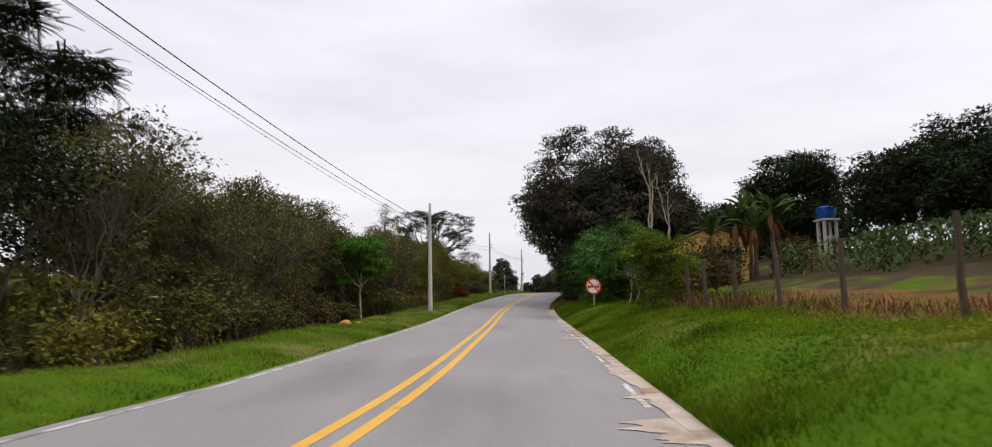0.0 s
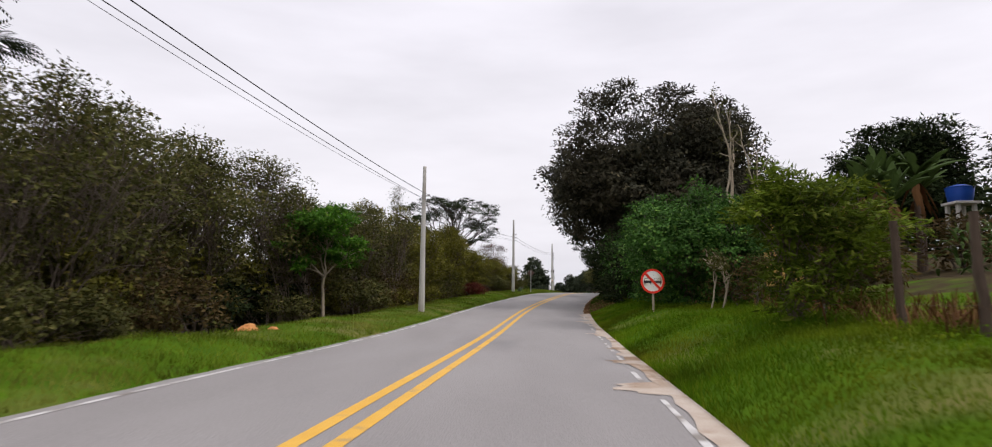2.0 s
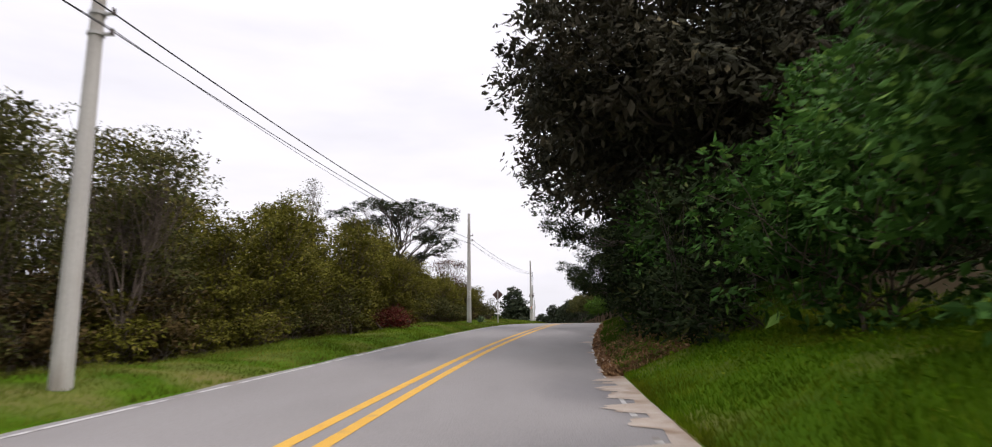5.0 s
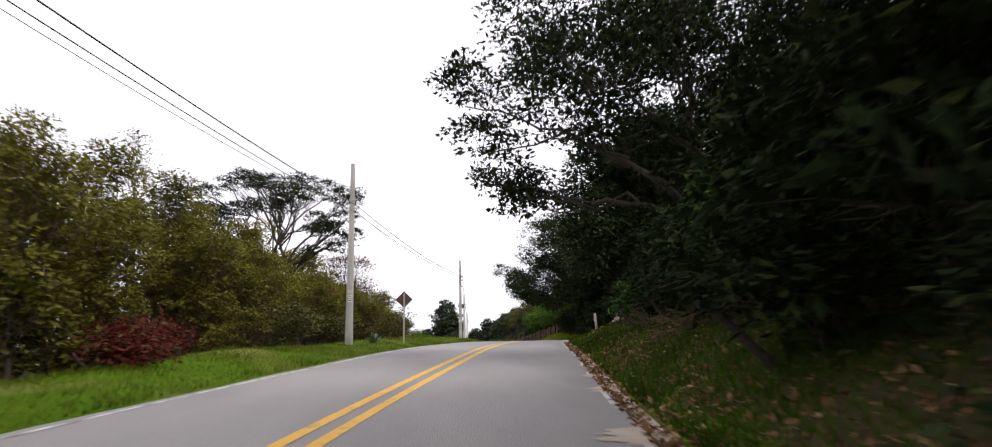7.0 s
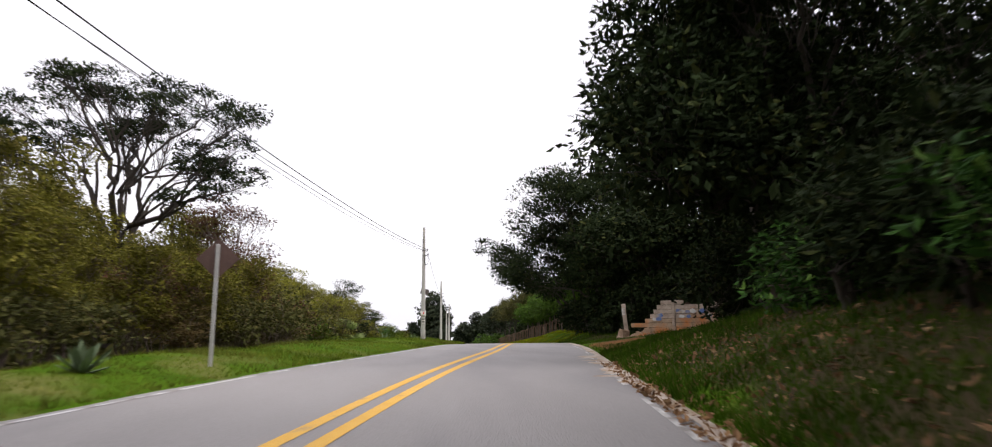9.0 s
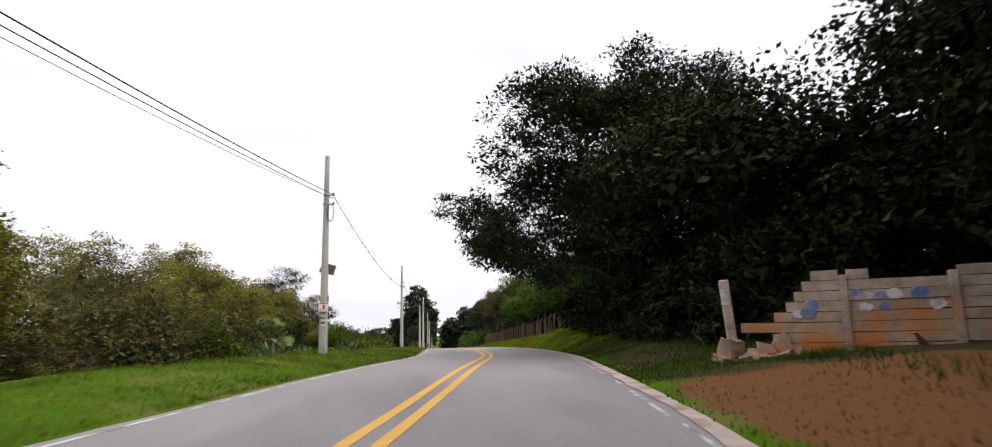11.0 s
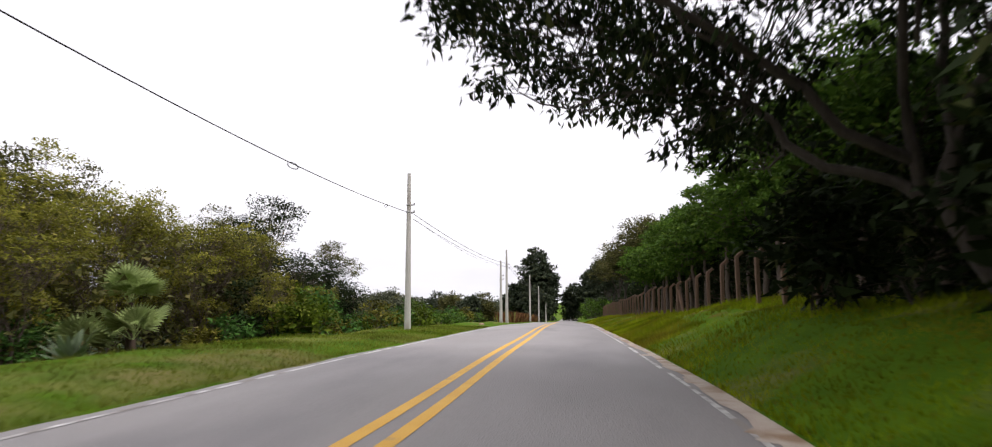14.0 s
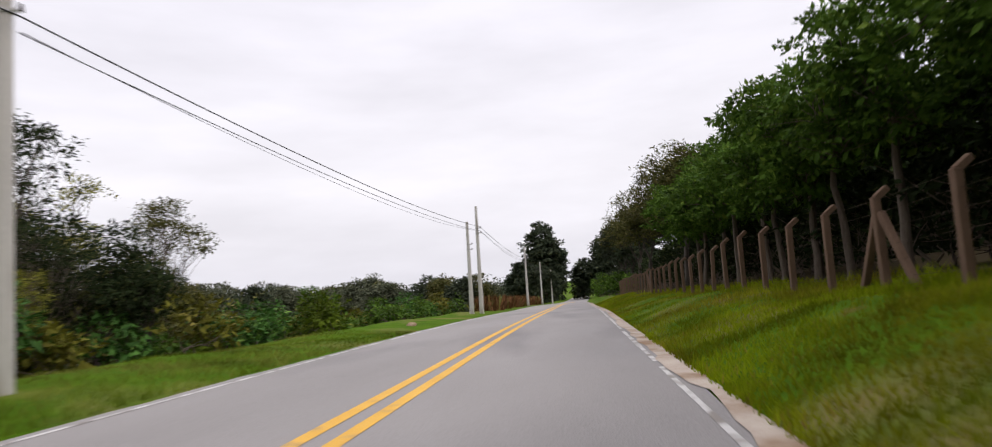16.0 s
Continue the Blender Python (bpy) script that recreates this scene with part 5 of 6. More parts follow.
start = np.array([-12.5, -38.0, -0.4])
line = [start, *tops[:8]]
UPPER = [7.0, 6.75, 5.75, 5.45, 5.75, 5.3, 5.8, 5.7, 5.6]
LOWER = [6.4, 6.35, 5.45, 5.15, 5.60, 5.05, 5.5, 5.4, 5.3]
for k in range(len(line) - 1):
    for h, sag, r, side in ((UPPER, 0.40, 0.014, 0.22), (LOWER, 0.36, 0.010, 0.22), (LOWER, 0.55, 0.006, 0.27)):
        if k == 4 and h is LOWER:
            continue
        p = cable(line[k], line[k + 1], h[k], h[k + 1], sag * (1.7 if k == 4 else 1.0), r, side)
        if k == 4:
            for q, w in ((p[16], 0.34), (p[22], 0.15)):
                s = thing("cable_coil", q, "loop of spare cable hanging on an overhead line", "cable coil")
                a = np.linspace(0, 4 * math.pi, 40)
                piece("loop", *tubes([np.stack([0.05 * np.sin(a), w * np.cos(a), 0.06 * np.sin(a) - 0.05, 0 * a + 0.012], 1)], 5), M_wire, s)


# ---------------------------------------------------------------- road signs
def disc(r, depth, y, seg=40, inner=0.0):
    """A flat ring or disc that faces -y."""
    a = np.linspace(0, 2 * np.pi, seg, endpoint=False)
    rings = [(r, y), (r, y + depth)]
    v = [(rr * math.cos(t), yy_, rr * math.sin(t)) for rr, yy_ in rings for t in a]
    k = np.arange(seg)
    j = (k + 1) % seg
    f4 = [np.stack([k, j, j + seg, k + seg], 1)]
    if inner:
        v += [(inner * math.cos(t), yy_, inner * math.sin(t)) for yy_ in (y, y + depth) for t in a]
        f4 += [np.stack([k, k + 2 * seg, j + 2 * seg, j], 1), np.stack([k + seg, j + seg, j + 3 * seg, k + 3 * seg], 1), np.stack([k + 2 * seg, k + 3 * seg, j + 3 * seg, j + 2 * seg], 1)]
        return v, f4
    return v, [*f4, k[None, ::-1], (k + seg)[None]]


base = ground_point(5.22, 26.2)
sign = thing("no_overtaking_sign", (base[0], base[1], base[2]), "round red-rimmed no-overtaking sign on a weathered post", "road sign", turn=6)
cz = 0.76 - base[2]
part("post", box((0.07, 0.07, cz + 0.75), (0.03, 0.06, (cz - 0.05) / 2), 0.012), M_pale_bark, sign, "weathered pale wooden post")
for nm, dat, mt, lb in (("plate", disc(0.425, 0.006, 0.0), M_sign_white, "stained white face"), ("rim", disc(0.428, 0.006, -0.007, inner=0.352), M_red, "red rim")):
    v, f = dat
    piece(nm, np.asarray(v) + [0, 0, cz], f, mt, sign, lb)
for sx, mt, lb in ((-0.175, M_black, "black car symbol"), (0.175, M_dark_metal, "brown car symbol")):
    bm = join(box((0.275, 0.005, 0.085), (sx, -0.006, cz - 0.025), 0.0), box((0.028, 0.0052, 0.045), (sx - 0.10, -0.006, cz - 0.088)), box((0.028, 0.0052, 0.045), (sx + 0.10, -0.006, cz - 0.088)))
    bm = join(bm, box((0.22, 0.005, 0.012), (sx, -0.006, cz + 0.085)), box((0.012, 0.005, 0.07), (sx - 0.118, -0.006, cz + 0.052), turn=Matrix.Rotation(0.2, 4, "Y")), box((0.012, 0.005, 0.07), (sx + 0.118, -0.006, cz + 0.052), turn=Matrix.Rotation(-0.2, 4, "Y")))
    part("car_symbol", bm, mt, sign, lb)
part("bar", box((0.76, 0.006, 0.085), (0, -0.0125, cz), 0.0, turn=Matrix.Rotation(radians(45), 4, "Y")), M_red, sign, "red diagonal bar")
for z in (0.2, -0.2):
    bm = bmesh.new()
    bmesh.ops.create_cone(bm, cap_ends=True, segments=8, radius1=0.012, radius2=0.010, depth=0.012, matrix=Matrix.Translation((0.03, -0.016, cz + z)) @ Matrix.Rotation(radians(90), 4, "X"))
    part("bolt", bm, M_steel, sign)

base = ground_point(2.32, 72.9)
dia = thing("diamond_sign", base, "diamond road sign seen from its dark brown back", "road sign", turn=4)
part("post", box((0.07, 0.06, 2.9), (0, 0, 0.85), 0.01), M_steel, dia, "grey post")
cz = 2.82 - base[2]
part("plate", box((0.56, 0.012, 0.56), (0, 0.045, cz), 0.004, turn=Matrix.Rotation(radians(45), 4, "Y")), M_sign_back, dia)
for z in (0.12, -0.14):
    part("bolt", box((0.03, 0.02, 0.03), (0, -0.035, cz + z), 0.004), M_steel, dia)


# ---------------------------------------------------------------- the broken wall of concrete slabs
wall_a, wall_b = Vector((16.75, 91.85)), Vector((20.9, 89.56))
run = (wall_b - wall_a).normalized()
base = (wall_a.x, wall_a.y, 1.05)
wall = thing("slab_wall", base, "broken wall of stained precast concrete slabs between posts", "wall", kind="structure", turn=math.degrees(math.atan2(run.y, run.x)))
rng = np.random.default_rng(8)
course = 0.220
ENDS = ((0.95, 2.05), (0.84, 2.05), (0.66, 2.05), (0.02, 2.05), (0.72, 2.05), (0.98, 2.05), (1.16, 2.05), (1.33, 2.05), (1.52, 2.05))
for j in range(3):
    part("wall_post", box((0.15, 0.17, 2.35), (2.13 + j * 2.0, 0, 0.70), 0.012), M_slab, wall)
    for k in range(9):
        lo, hi = ENDS[k] if j == 0 else (2.21 + (j - 1) * 2.0, 4.05 + (j - 1) * 2.0)
        if j == 1 and k == 8:
            hi = lo + 0.42
        tilt = Matrix.Rotation(radians(rng.normal() * 0.4 + (1.2 if j == 0 and k == 3 else 0)), 4, "Y")
        part("slab", box((hi - lo, 0.055, course - 0.013), ((lo + hi) / 2, rng.normal() * 0.007, k * course + 0.12), 0.005, turn=tilt), M_slab_stained if k < 5 else M_slab, wall)
for x, z, s, c in ((1.46, 1.26, 0.18, 0), (1.40, 1.07, 0.16, 0), (1.20, 1.06, 0.12, 1), (2.36, 1.48, 0.13, 0), (2.55, 1.42, 0.13, 1), (2.80, 1.42, 0.12, 0), (3.05, 1.44, 0.16, 1), (2.85, 1.18, 0.12, 0), (2.50, 1.18, 0.14, 1), (3.5, 1.44, 0.17, 0), (3.8, 1.2, 0.17, 1)):
    bm = bmesh.new()
    bmesh.ops.create_circle(bm, cap_ends=True, segments=14, radius=s)
    for vv in bm.verts:
        f = rng.uniform(0.75, 1.1)
        vv.co.x *= f
        vv.co.y *= f * 0.72
    bmesh.ops.transform(bm, matrix=Matrix.Translation((x, -0.048, z)) @ Matrix.Rotation(radians(90), 4, "X"), verts=bm.verts)
    ext = bmesh.ops.extrude_face_region(bm, geom=bm.faces[:])
    bmesh.ops.translate(bm, vec=(0, 0.004, 0), verts=[g for g in ext["geom"] if isinstance(g, bmesh.types.BMVert)])
    part("paint_patch", bm, (M_faded_blue, M_faded_white)[c], wall, "faded paint on the slabs")
# slabs that have dropped from the wall's broken end
for k, (x, y, z, tilt, turn) in enumerate([(17.45, 91.25, 1.45, 68, -28), (17.05, 91.35, 1.40, 12, 10), (16.75, 91.0, 1.32, 4, 35), (17.2, 91.1, 1.45, 52, -12)]):
    ob = thing("fallen_slab", (x, y, z), "broken stained concrete slab fallen beside the wall", "slab", "fallen slabs", turn=turn)
    part("slab", box((0.55 - 0.08 * k, 0.055, 0.23), (0, 0, 0), 0.01, turn=Matrix.Rotation(radians(tilt), 4, "Y") @ Matrix.Rotation(radians(-25), 4, "X")), M_slab_stained, ob)
post = thing("leaning_concrete_post", (16.40, 91.65, 1.28), "leaning pale concrete post with a white plate", "post", turn=-20)
part("shaft", box((0.20, 0.18, 1.66), (0, 0, 0.80), 0.025, turn=Matrix.Rotation(radians(-4), 4, "Y")), M_slab, post)
part("plate", box((0.17, 0.014, 0.34), (-0.06, -0.104, 1.24), 0.004), M_faded_white, post, "white plate")


def lump(name, x, y, size, seed, mat, label, category, group="", up=0.0):
    rng = np.random.default_rng(seed)
    bm = bmesh.new()
    bmesh.ops.create_icosphere(bm, subdivisions=3 if size[0] > 0.3 else 2, radius=1.0)
    for v in bm.verts:
        v.co *= 1 + 0.22 * noise.noise(v.co * 1.6 + Vector((seed, 0, 0))) + 0.10 * noise.noise(v.co * 4.5 + Vector((0, seed, 0))) + rng.uniform(-0.05, 0.05)
        v.co = Vector((v.co.x * size[0], v.co.y * size[1], max(v.co.z, -0.5) * size[2]))
    ob = part(name, bm, mat)
    ob.matrix_world = pose(*ground_point(x, y, -size[2] * 0.35 - up), rng.uniform(-15, 15), rng.uniform(-15, 15), rng.uniform(0, 360))
    return tagged(ob, label, category, group)


def block(name, x, y, size, seed, mat, label, category, group="", up=0.0):
    """A broken angular block."""
    rng = np.random.default_rng(seed)
    bm = bmesh.new()
    bmesh.ops.create_cube(bm, size=1.0)
    bmesh.ops.subdivide_edges(bm, edges=bm.edges[:], cuts=2, use_grid_fill=True)
    for v in bm.verts:
        v.co += Vector(rng.normal(size=3)) * 0.055
        v.co = Vector((v.co.x * size[0], v.co.y * size[1], v.co.z * size[2]))
    ob = part(name, bm, mat)
    ob.matrix_world = pose(*ground_point(x, y, -size[2] * 0.3 - up), rng.uniform(-22, 22), rng.uniform(-22, 22), rng.uniform(0, 360))
    return tagged(ob, label, category, group)


for k in range(30):
    block("rubble_block", 16.0 + rng.uniform(0, 1.7), 91.25 + rng.uniform(-0.4, 0.4), (rng.uniform(0.15, 0.50), rng.uniform(0.12, 0.34), rng.uniform(0.08, 0.24)), 700 + k, M_rubble, "broken chunk of concrete rubble", "rubble", "rubble by the wall")
lump("earth_mound", 20.3, 93.2, (3.2, 1.0, 1.1), 719, M_heap, "heap of dark red earth behind the broken wall", "earth")
block("foundation_block", 16.12, 91.15, (0.42, 0.34, 0.52), 718, M_rubble, "brown lump of old foundation at the foot of the post", "rubble", up=0.06)
block("foundation_block", 16.62, 91.10, (0.55, 0.30, 0.26), 717, M_rubble, "brown lump of old foundation at the foot of the post", "rubble")
lump("earth_lump", -6.7, 20.9, (0.32, 0.26, 0.19), 720, M_rock, "lump of bright orange earth on the verge", "earth", up=-0.08)
lump("earth_lump", -6.2, 21.5, (0.20, 0.17, 0.11), 721, M_rock, "lump of bright orange earth on the verge", "earth", up=-0.08)
for k, (x, y) in enumerate([(10.2, 153.0)]):
    lump("stone", x, y, (0.22, 0.16, 0.10), 730 + k, M_rubble, "pale stone lying in the verge", "stone", "verge stones")


# ---------------------------------------------------------------- concrete fence before the planted trees
def fence_shaft(a, b, r=0.066):
    a, b = Vector(a), Vector(b)
    m = (b - a).to_track_quat("Z", "Y").to_matrix().to_4x4()
    bm = box((r * 1.8, r * 1.8, (b - a).length), (0, 0, 0), 0.012)
    bmesh.ops.transform(bm, matrix=Matrix.Translation((a + b) / 2) @ m, verts=bm.verts)
    return bm


y, last = 121.49, None
rng = np.random.default_rng(36)
k = 0
while y < 200:
    x = 20.78 + max(0, (y - 125) * 0.020) + max(0, (y - 142) * 0.012)
    base = ground_point(x, y)
    ob = thing("fence_post", base, "brown-stained concrete fence post with a bent top", "fence post", "concrete fence posts")
    lean = rng.normal() * 0.03
    part("shaft", fence_shaft((0, 0, -0.3), (lean, 0, 1.44)), M_red_bark, ob)
    part("bent_top", fence_shaft((lean, 0, 1.42), (lean + 0.20, 0.02, 1.58), 0.056), M_red_bark, ob)
    if k in (8, 24):
        for s in (-1, 1):
            part("brace", fence_shaft((0.05, s * 0.95, -0.2), (0, s * 0.06, 1.2), 0.060), M_red_bark, ob, "slanting concrete brace")
    here = np.array(base)
    if last is not None:
        for h in (0.22, 0.46, 0.7, 0.95, 1.2, 1.4):
            p = last + [0, 0, h] + (here - last) * np.linspace(0, 1, 4)[:, None]
            tagged(piece("fence_wire", *tubes([np.concatenate([p, np.full((4, 1), 0.0022)], 1)], 3), M_post), "thin rusty fence wire between two posts", "fence wire", "fence wires")
    last = here
    k += 1
    y += 2.03

# dead branches lean over the shaded bank
for k, (x, y, dx, dy, dz) in enumerate([(9.2, 54.5, -1.2, -1.6, -0.2), (10.4, 57.5, -1.5, -0.6, 0.2), (8.6, 51.5, 0.6, -1.8, -0.3), (11.3, 60.5, -1.3, -1.4, 0.1), (8.2, 49.0, -0.7, -1.6, 0.3)]):
    rng = np.random.default_rng(900 + k)
    base = ground_point(x, y)
    ob = thing("dead_branch", base, "bare brown dead branch lying on the bank", "branch", "dead branches on the bank")
    main = bend(rng, (0, 0, 0.02), (dx, dy, 0.7 + dz), 0.018, 0.006, 7, 0.1, 0.25)
    lines = [main] + [bend(rng, main[j, :3], main[j, :3] + rng.normal(size=3) * [0.35, 0.35, 0.2] + [dx * 0.2, dy * 0.2, 0.15], 0.009, 0.004, 4, 0, 0.2) for j in (2, 3, 4, 5)]
    piece("limb", *tubes(lines, 5), M_red_bark, ob, smooth=True)


# dry twigs heaped at the foot of the shaded bank
for k, (x, y) in enumerate([(8.0, 53.6), (8.9, 56.6), (10.6, 62.5)]):
    rng = np.random.default_rng(930 + k)
    lines = []
    for j in range(70):
        a, q = rng.uniform(0, 6.28), rng.normal(size=2) * (0.35, 0.6)
        d = np.array([math.cos(a), math.sin(a), rng.uniform(-0.1, 0.5)]) * rng.uniform(0.25, 0.7)
        st = np.array([q[0], q[1], 0.03 + 0.38 * rng.random() * math.exp(-(q[0] ** 2 + q[1] ** 2))])
        lines.append(bend(rng, st, st + d, rng.uniform(0.005, 0.010), 0.003, 4, 0, 0.25))
    pile = piece("brush_pile", *tubes(lines, 3), M_red_bark)
    pile.matrix_world = pose(*ground_point(x, y), 0, 0, 0)
    tagged(pile, "heap of dry reddish twigs on the shaded bank", "brush", kind="stuff")
bush(9.3, 54.6, (0.9, 1.1, 1.0), 1.0, 9, 0.7, 941, L_hedge, "fresh green shrub at the foot of the bank", leaf_len=0.2, twigs=70, per=16, loose=0.28)
# the near-black ones again hold the bank's shade in their leaves
for k, (x, y, s, lf, say) in enumerate([
    (9.7, 57.4, 0.8, L_dark, "low dark shrub"), (10.1, 60.0, 0.75, L_dark, "low dark shrub"), (10.6, 61.9, 0.8, L_dark, "low dark shrub"),
    (10.9, 63.8, 0.75, L_hedge, "low green shrub"), (11.2, 65.6, 0.7, L_dark, "low dark shrub"), (11.7, 67.6, 0.7, L_dark, "low dark shrub"),
    (10.9, 58.6, 1.0, L_dark, "low dark shrub"), (12.3, 69.4, 0.6, L_hedge, "low green shrub"), (8.7, 53.0, 0.7, L_dark, "low dark shrub"),
]):
    bush(x, y, (s, s * 1.35, s * 0.9), s * 0.8, 9, 0.62, 1010 + k, lf, say + " in the shade of the bank", leaf_len=0.18, twigs=70, per=15, loose=0.3, group="shrubs on the bank")
bush(8.4, 51.2, (0.8, 1.0, 1.0), 1.0, 11, 0.6, 942, L_hedge, "green shrub at the foot of the bank", leaf_len=0.14, twigs=70, per=16, loose=0.28)


# ---------------------------------------------------------------- field fence, house, tank, garden
FENCE = [(8.9, -3.0), (7.9, 0.2), (7.3, 3.0), (6.8, 5.6), (6.5, 7.8), (6.2, 9.8), (6.1, 11.8), (6.2, 13.6)]
heads = []
for k, (x, y) in enumerate(FENCE):
    rng = np.random.default_rng(800 + k)
    base = ground_point(x, y)
    ob = thing("fence_post", base, "rough dark wooden fence post", "fence post", "field fence posts")
    h = rng.uniform(1.35, 1.75)
    piece("shaft", *tubes([bend(rng, (0, 0, -0.3), (rng.normal() * 0.06, rng.normal() * 0.06, h), 0.07, 0.055, 6, 0, 0.05)], 7), M_post, ob)
    heads.append((np.array(base), h))
for k in range(len(FENCE) - 1):
    for f in (0.25, 0.5, 0.75, 0.95):
        a, b = heads[k][0] + [0, 0, heads[k][1] * f], heads[k + 1][0] + [0, 0, heads[k + 1][1] * f]
        p = a + (b - a) * np.linspace(0, 1, 6)[:, None]
        p[:, 2] -= 0.03 * np.sin(np.linspace(0, math.pi, 6))
        tagged(piece("fence_wire", *tubes([np.concatenate([p, np.full((6, 1), 0.003)], 1)], 4), M_post), "thin rusty fence wire between two posts", "fence wire", "fence wires")

base = (13.9, 32.9, float(ground_z(13.9, 32.9)) - 0.15)
house = thing("house", base, "small ochre-rendered house with a gabled brown tiled roof", "house", turn=-14)
hw, hd, hh, pitch = 4.6, 4.4, 2.6, 22
ridge = math.tan(radians(pitch)) * hw / 2
part("wall", box((hw, 0.16, hh), (0, hd / 2, hh / 2), 0.0), M_render, house)
part("wall", box((0.16, hd - 0.17, hh), (-hw / 2 + 0.08, 0, hh / 2), 0.0), M_render, house)
part("wall", box((0.16, hd - 0.17, hh), (hw / 2 - 0.08, 0, hh / 2), 0.0), M_render, house)
# front wall with its gable, in one piece
outline = [(-hw / 2, 0), (hw / 2, 0), (hw / 2, hh), (0, hh + ridge), (-hw / 2, hh)]
v = [(x, y, z) for y in (-hd / 2 - 0.08, -hd / 2 + 0.08) for x, z in outline]
k = np.arange(5)
piece("wall", v, [k[None], k[None, ::-1] + 5, np.stack([k, k + 5, (k + 1) % 5 + 5, (k + 1) % 5], 1)], M_render, house)
for s in (-1, 1):
    m = Matrix.Rotation(radians(pitch * s), 4, "Y")
    at = (s * (hw / 4 + 0.08), 0, hh + ridge / 2 + 0.05)
    rf = part("roof", box((hw / 2 / math.cos(radians(pitch)) + 0.4, hd + 0.5, 0.08), at, 0.01, turn=m), M_tile, house, "brown tiled roof slope")
    for k in range(20):
        part("tile", box((hw / 2 / math.cos(radians(pitch)) + 0.38, 0.10, 0.05), (at[0], -hd / 2 - 0.18 + k * 0.255, at[2] + 0.06), 0.012, turn=m), M_tile, rf)
for x in (-1.2, 1.0):
    win = part("window", box((0.9, 0.06, 0.9), (x, -hd / 2 - 0.09, 1.55), 0.008), M_dark_metal, house, "dark window frame")
    part("pane", box((0.36, 0.02, 0.76), (x - 0.2, -hd / 2 - 0.125, 1.55)), M_glass, win)
    part("pane", box((0.36, 0.02, 0.76), (x + 0.2, -hd / 2 - 0.125, 1.55)), M_glass, win)
    part("sill", box((1.0, 0.14, 0.06), (x, -hd / 2 - 0.14, 1.07), 0.008), M_faded_white, win, "pale sill")

base = ground_point(26.1, 40.9)
tower = thing("water_tower_stand", base, "concrete frame that carries a water tank", "tank stand")
th = 5.72 - base[2]
for sx in (-0.45, 0.45):
    for sy in (-0.45, 0.45):
        part("leg", box((0.2, 0.2, th), (sx, sy, th / 2), 0.012), M_concrete, tower)
part("platform", box((1.36, 1.36, 0.14), (0, 0, th + 0.07), 0.012), M_concrete, tower)
part("beam", box((0.72, 0.14, 0.2), (0, -0.45, th * 0.5), 0.01), M_concrete, tower)
tank = thing("water_tank", (base[0], base[1], base[2] + th + 0.14), "blue plastic water tank with a lid", "water tank")
f = np.array([0, 0.03, 0.5, 0.94, 1.0])
piece("barrel", *tubes([np.stack([0 * f, 0 * f, f * 0.86, np.array([0.56, 0.60, 0.67, 0.73, 0.73])], 1)], 20), M_tank, tank, smooth=True)
bm = bmesh.new()
bmesh.ops.create_cone(bm, cap_ends=True, segments=20, radius1=0.78, radius2=0.28, depth=0.15, matrix=Matrix.Translation((0, 0, 0.935)))
part("lid", bm, M_tank, tank, "shallow blue lid")


def frond(rng, base, d, length, width, drop, n=9, tear=0.0):
    """A long arched leaf with a folded midrib."""
    f = np.linspace(0, 1, n)
    d = np.asarray(d, float)
    flat = np.array([d[0], d[1], 0])
    p = np.asarray(base) + np.outer(f * length, d)
    p[:, 2] -= drop * length * f**2
    s = np.cross(flat, [0, 0, 1.0])
    s /= np.linalg.norm(s) + 1e-9
    w = width * np.sin(np.pi * np.clip(f * 0.96 + 0.04, 0, 1)) ** 0.6 * 0.5
    a = p + s * (w * (1 - tear * rng.random(n)))[:, None] - [0, 0, 0.0] * 1
    b = p - s * (w * (1 - tear * rng.random(n)))[:, None]
    a[:, 2] -= w * 0.35
    b[:, 2] -= w * 0.35
    v = np.stack([a, p, b], 1).reshape(-1, 3)
    k = np.arange(n - 1)[:, None] * 3
    return v, np.concatenate([k + [[0, 1, 4, 3]], k + [[1, 2, 5, 4]]], 0)


def pack(items):
    vs, fs, at = [], [], 0
    for v, f in items:
        vs.append(v)
        fs.append(f + at)
        at += len(v)
    return np.concatenate(vs), np.concatenate(fs)


def rosette(name, x, y, n, length, width, drop, lift, mat, label, category, seed, stem=0.0, tear=0.0, group="", skirt=0):
    rng = np.random.default_rng(seed)
    ob = thing(name, ground_point(x, y, 0.03), label, category, group)
    if stem:
        f = np.linspace(-0.2, stem, 7)
        piece("stem", *tubes([np.stack([0.05 * np.sin(f), 0 * f, f, 0.14 - 0.05 * f / stem], 1)], 8), M_post, ob, smooth=True)
    for k in range(n):
        a = k * 2.4 + rng.uniform(-0.3, 0.3)
        e = rng.uniform(*lift)
        d = (math.cos(a) * math.cos(e), math.sin(a) * math.cos(e), math.sin(e))
        piece("leaf", *frond(rng, (0, 0, stem), d, length * rng.uniform(0.75, 1.15), width, drop * rng.uniform(0.7, 1.3), 9, tear), mat, ob)
    for k in range(skirt):
        a = k * 2.1 + rng.uniform(-0.4, 0.4)
        piece("dead_leaf", *frond(rng, (0, 0, stem - 0.1), (math.cos(a) * 0.45, math.sin(a) * 0.45, -0.15), rng.uniform(1.2, 1.9), 0.34, rng.uniform(0.7, 0.95), 8, 0.6), L_dry, ob, "brown hanging dead leaf")
    return ob


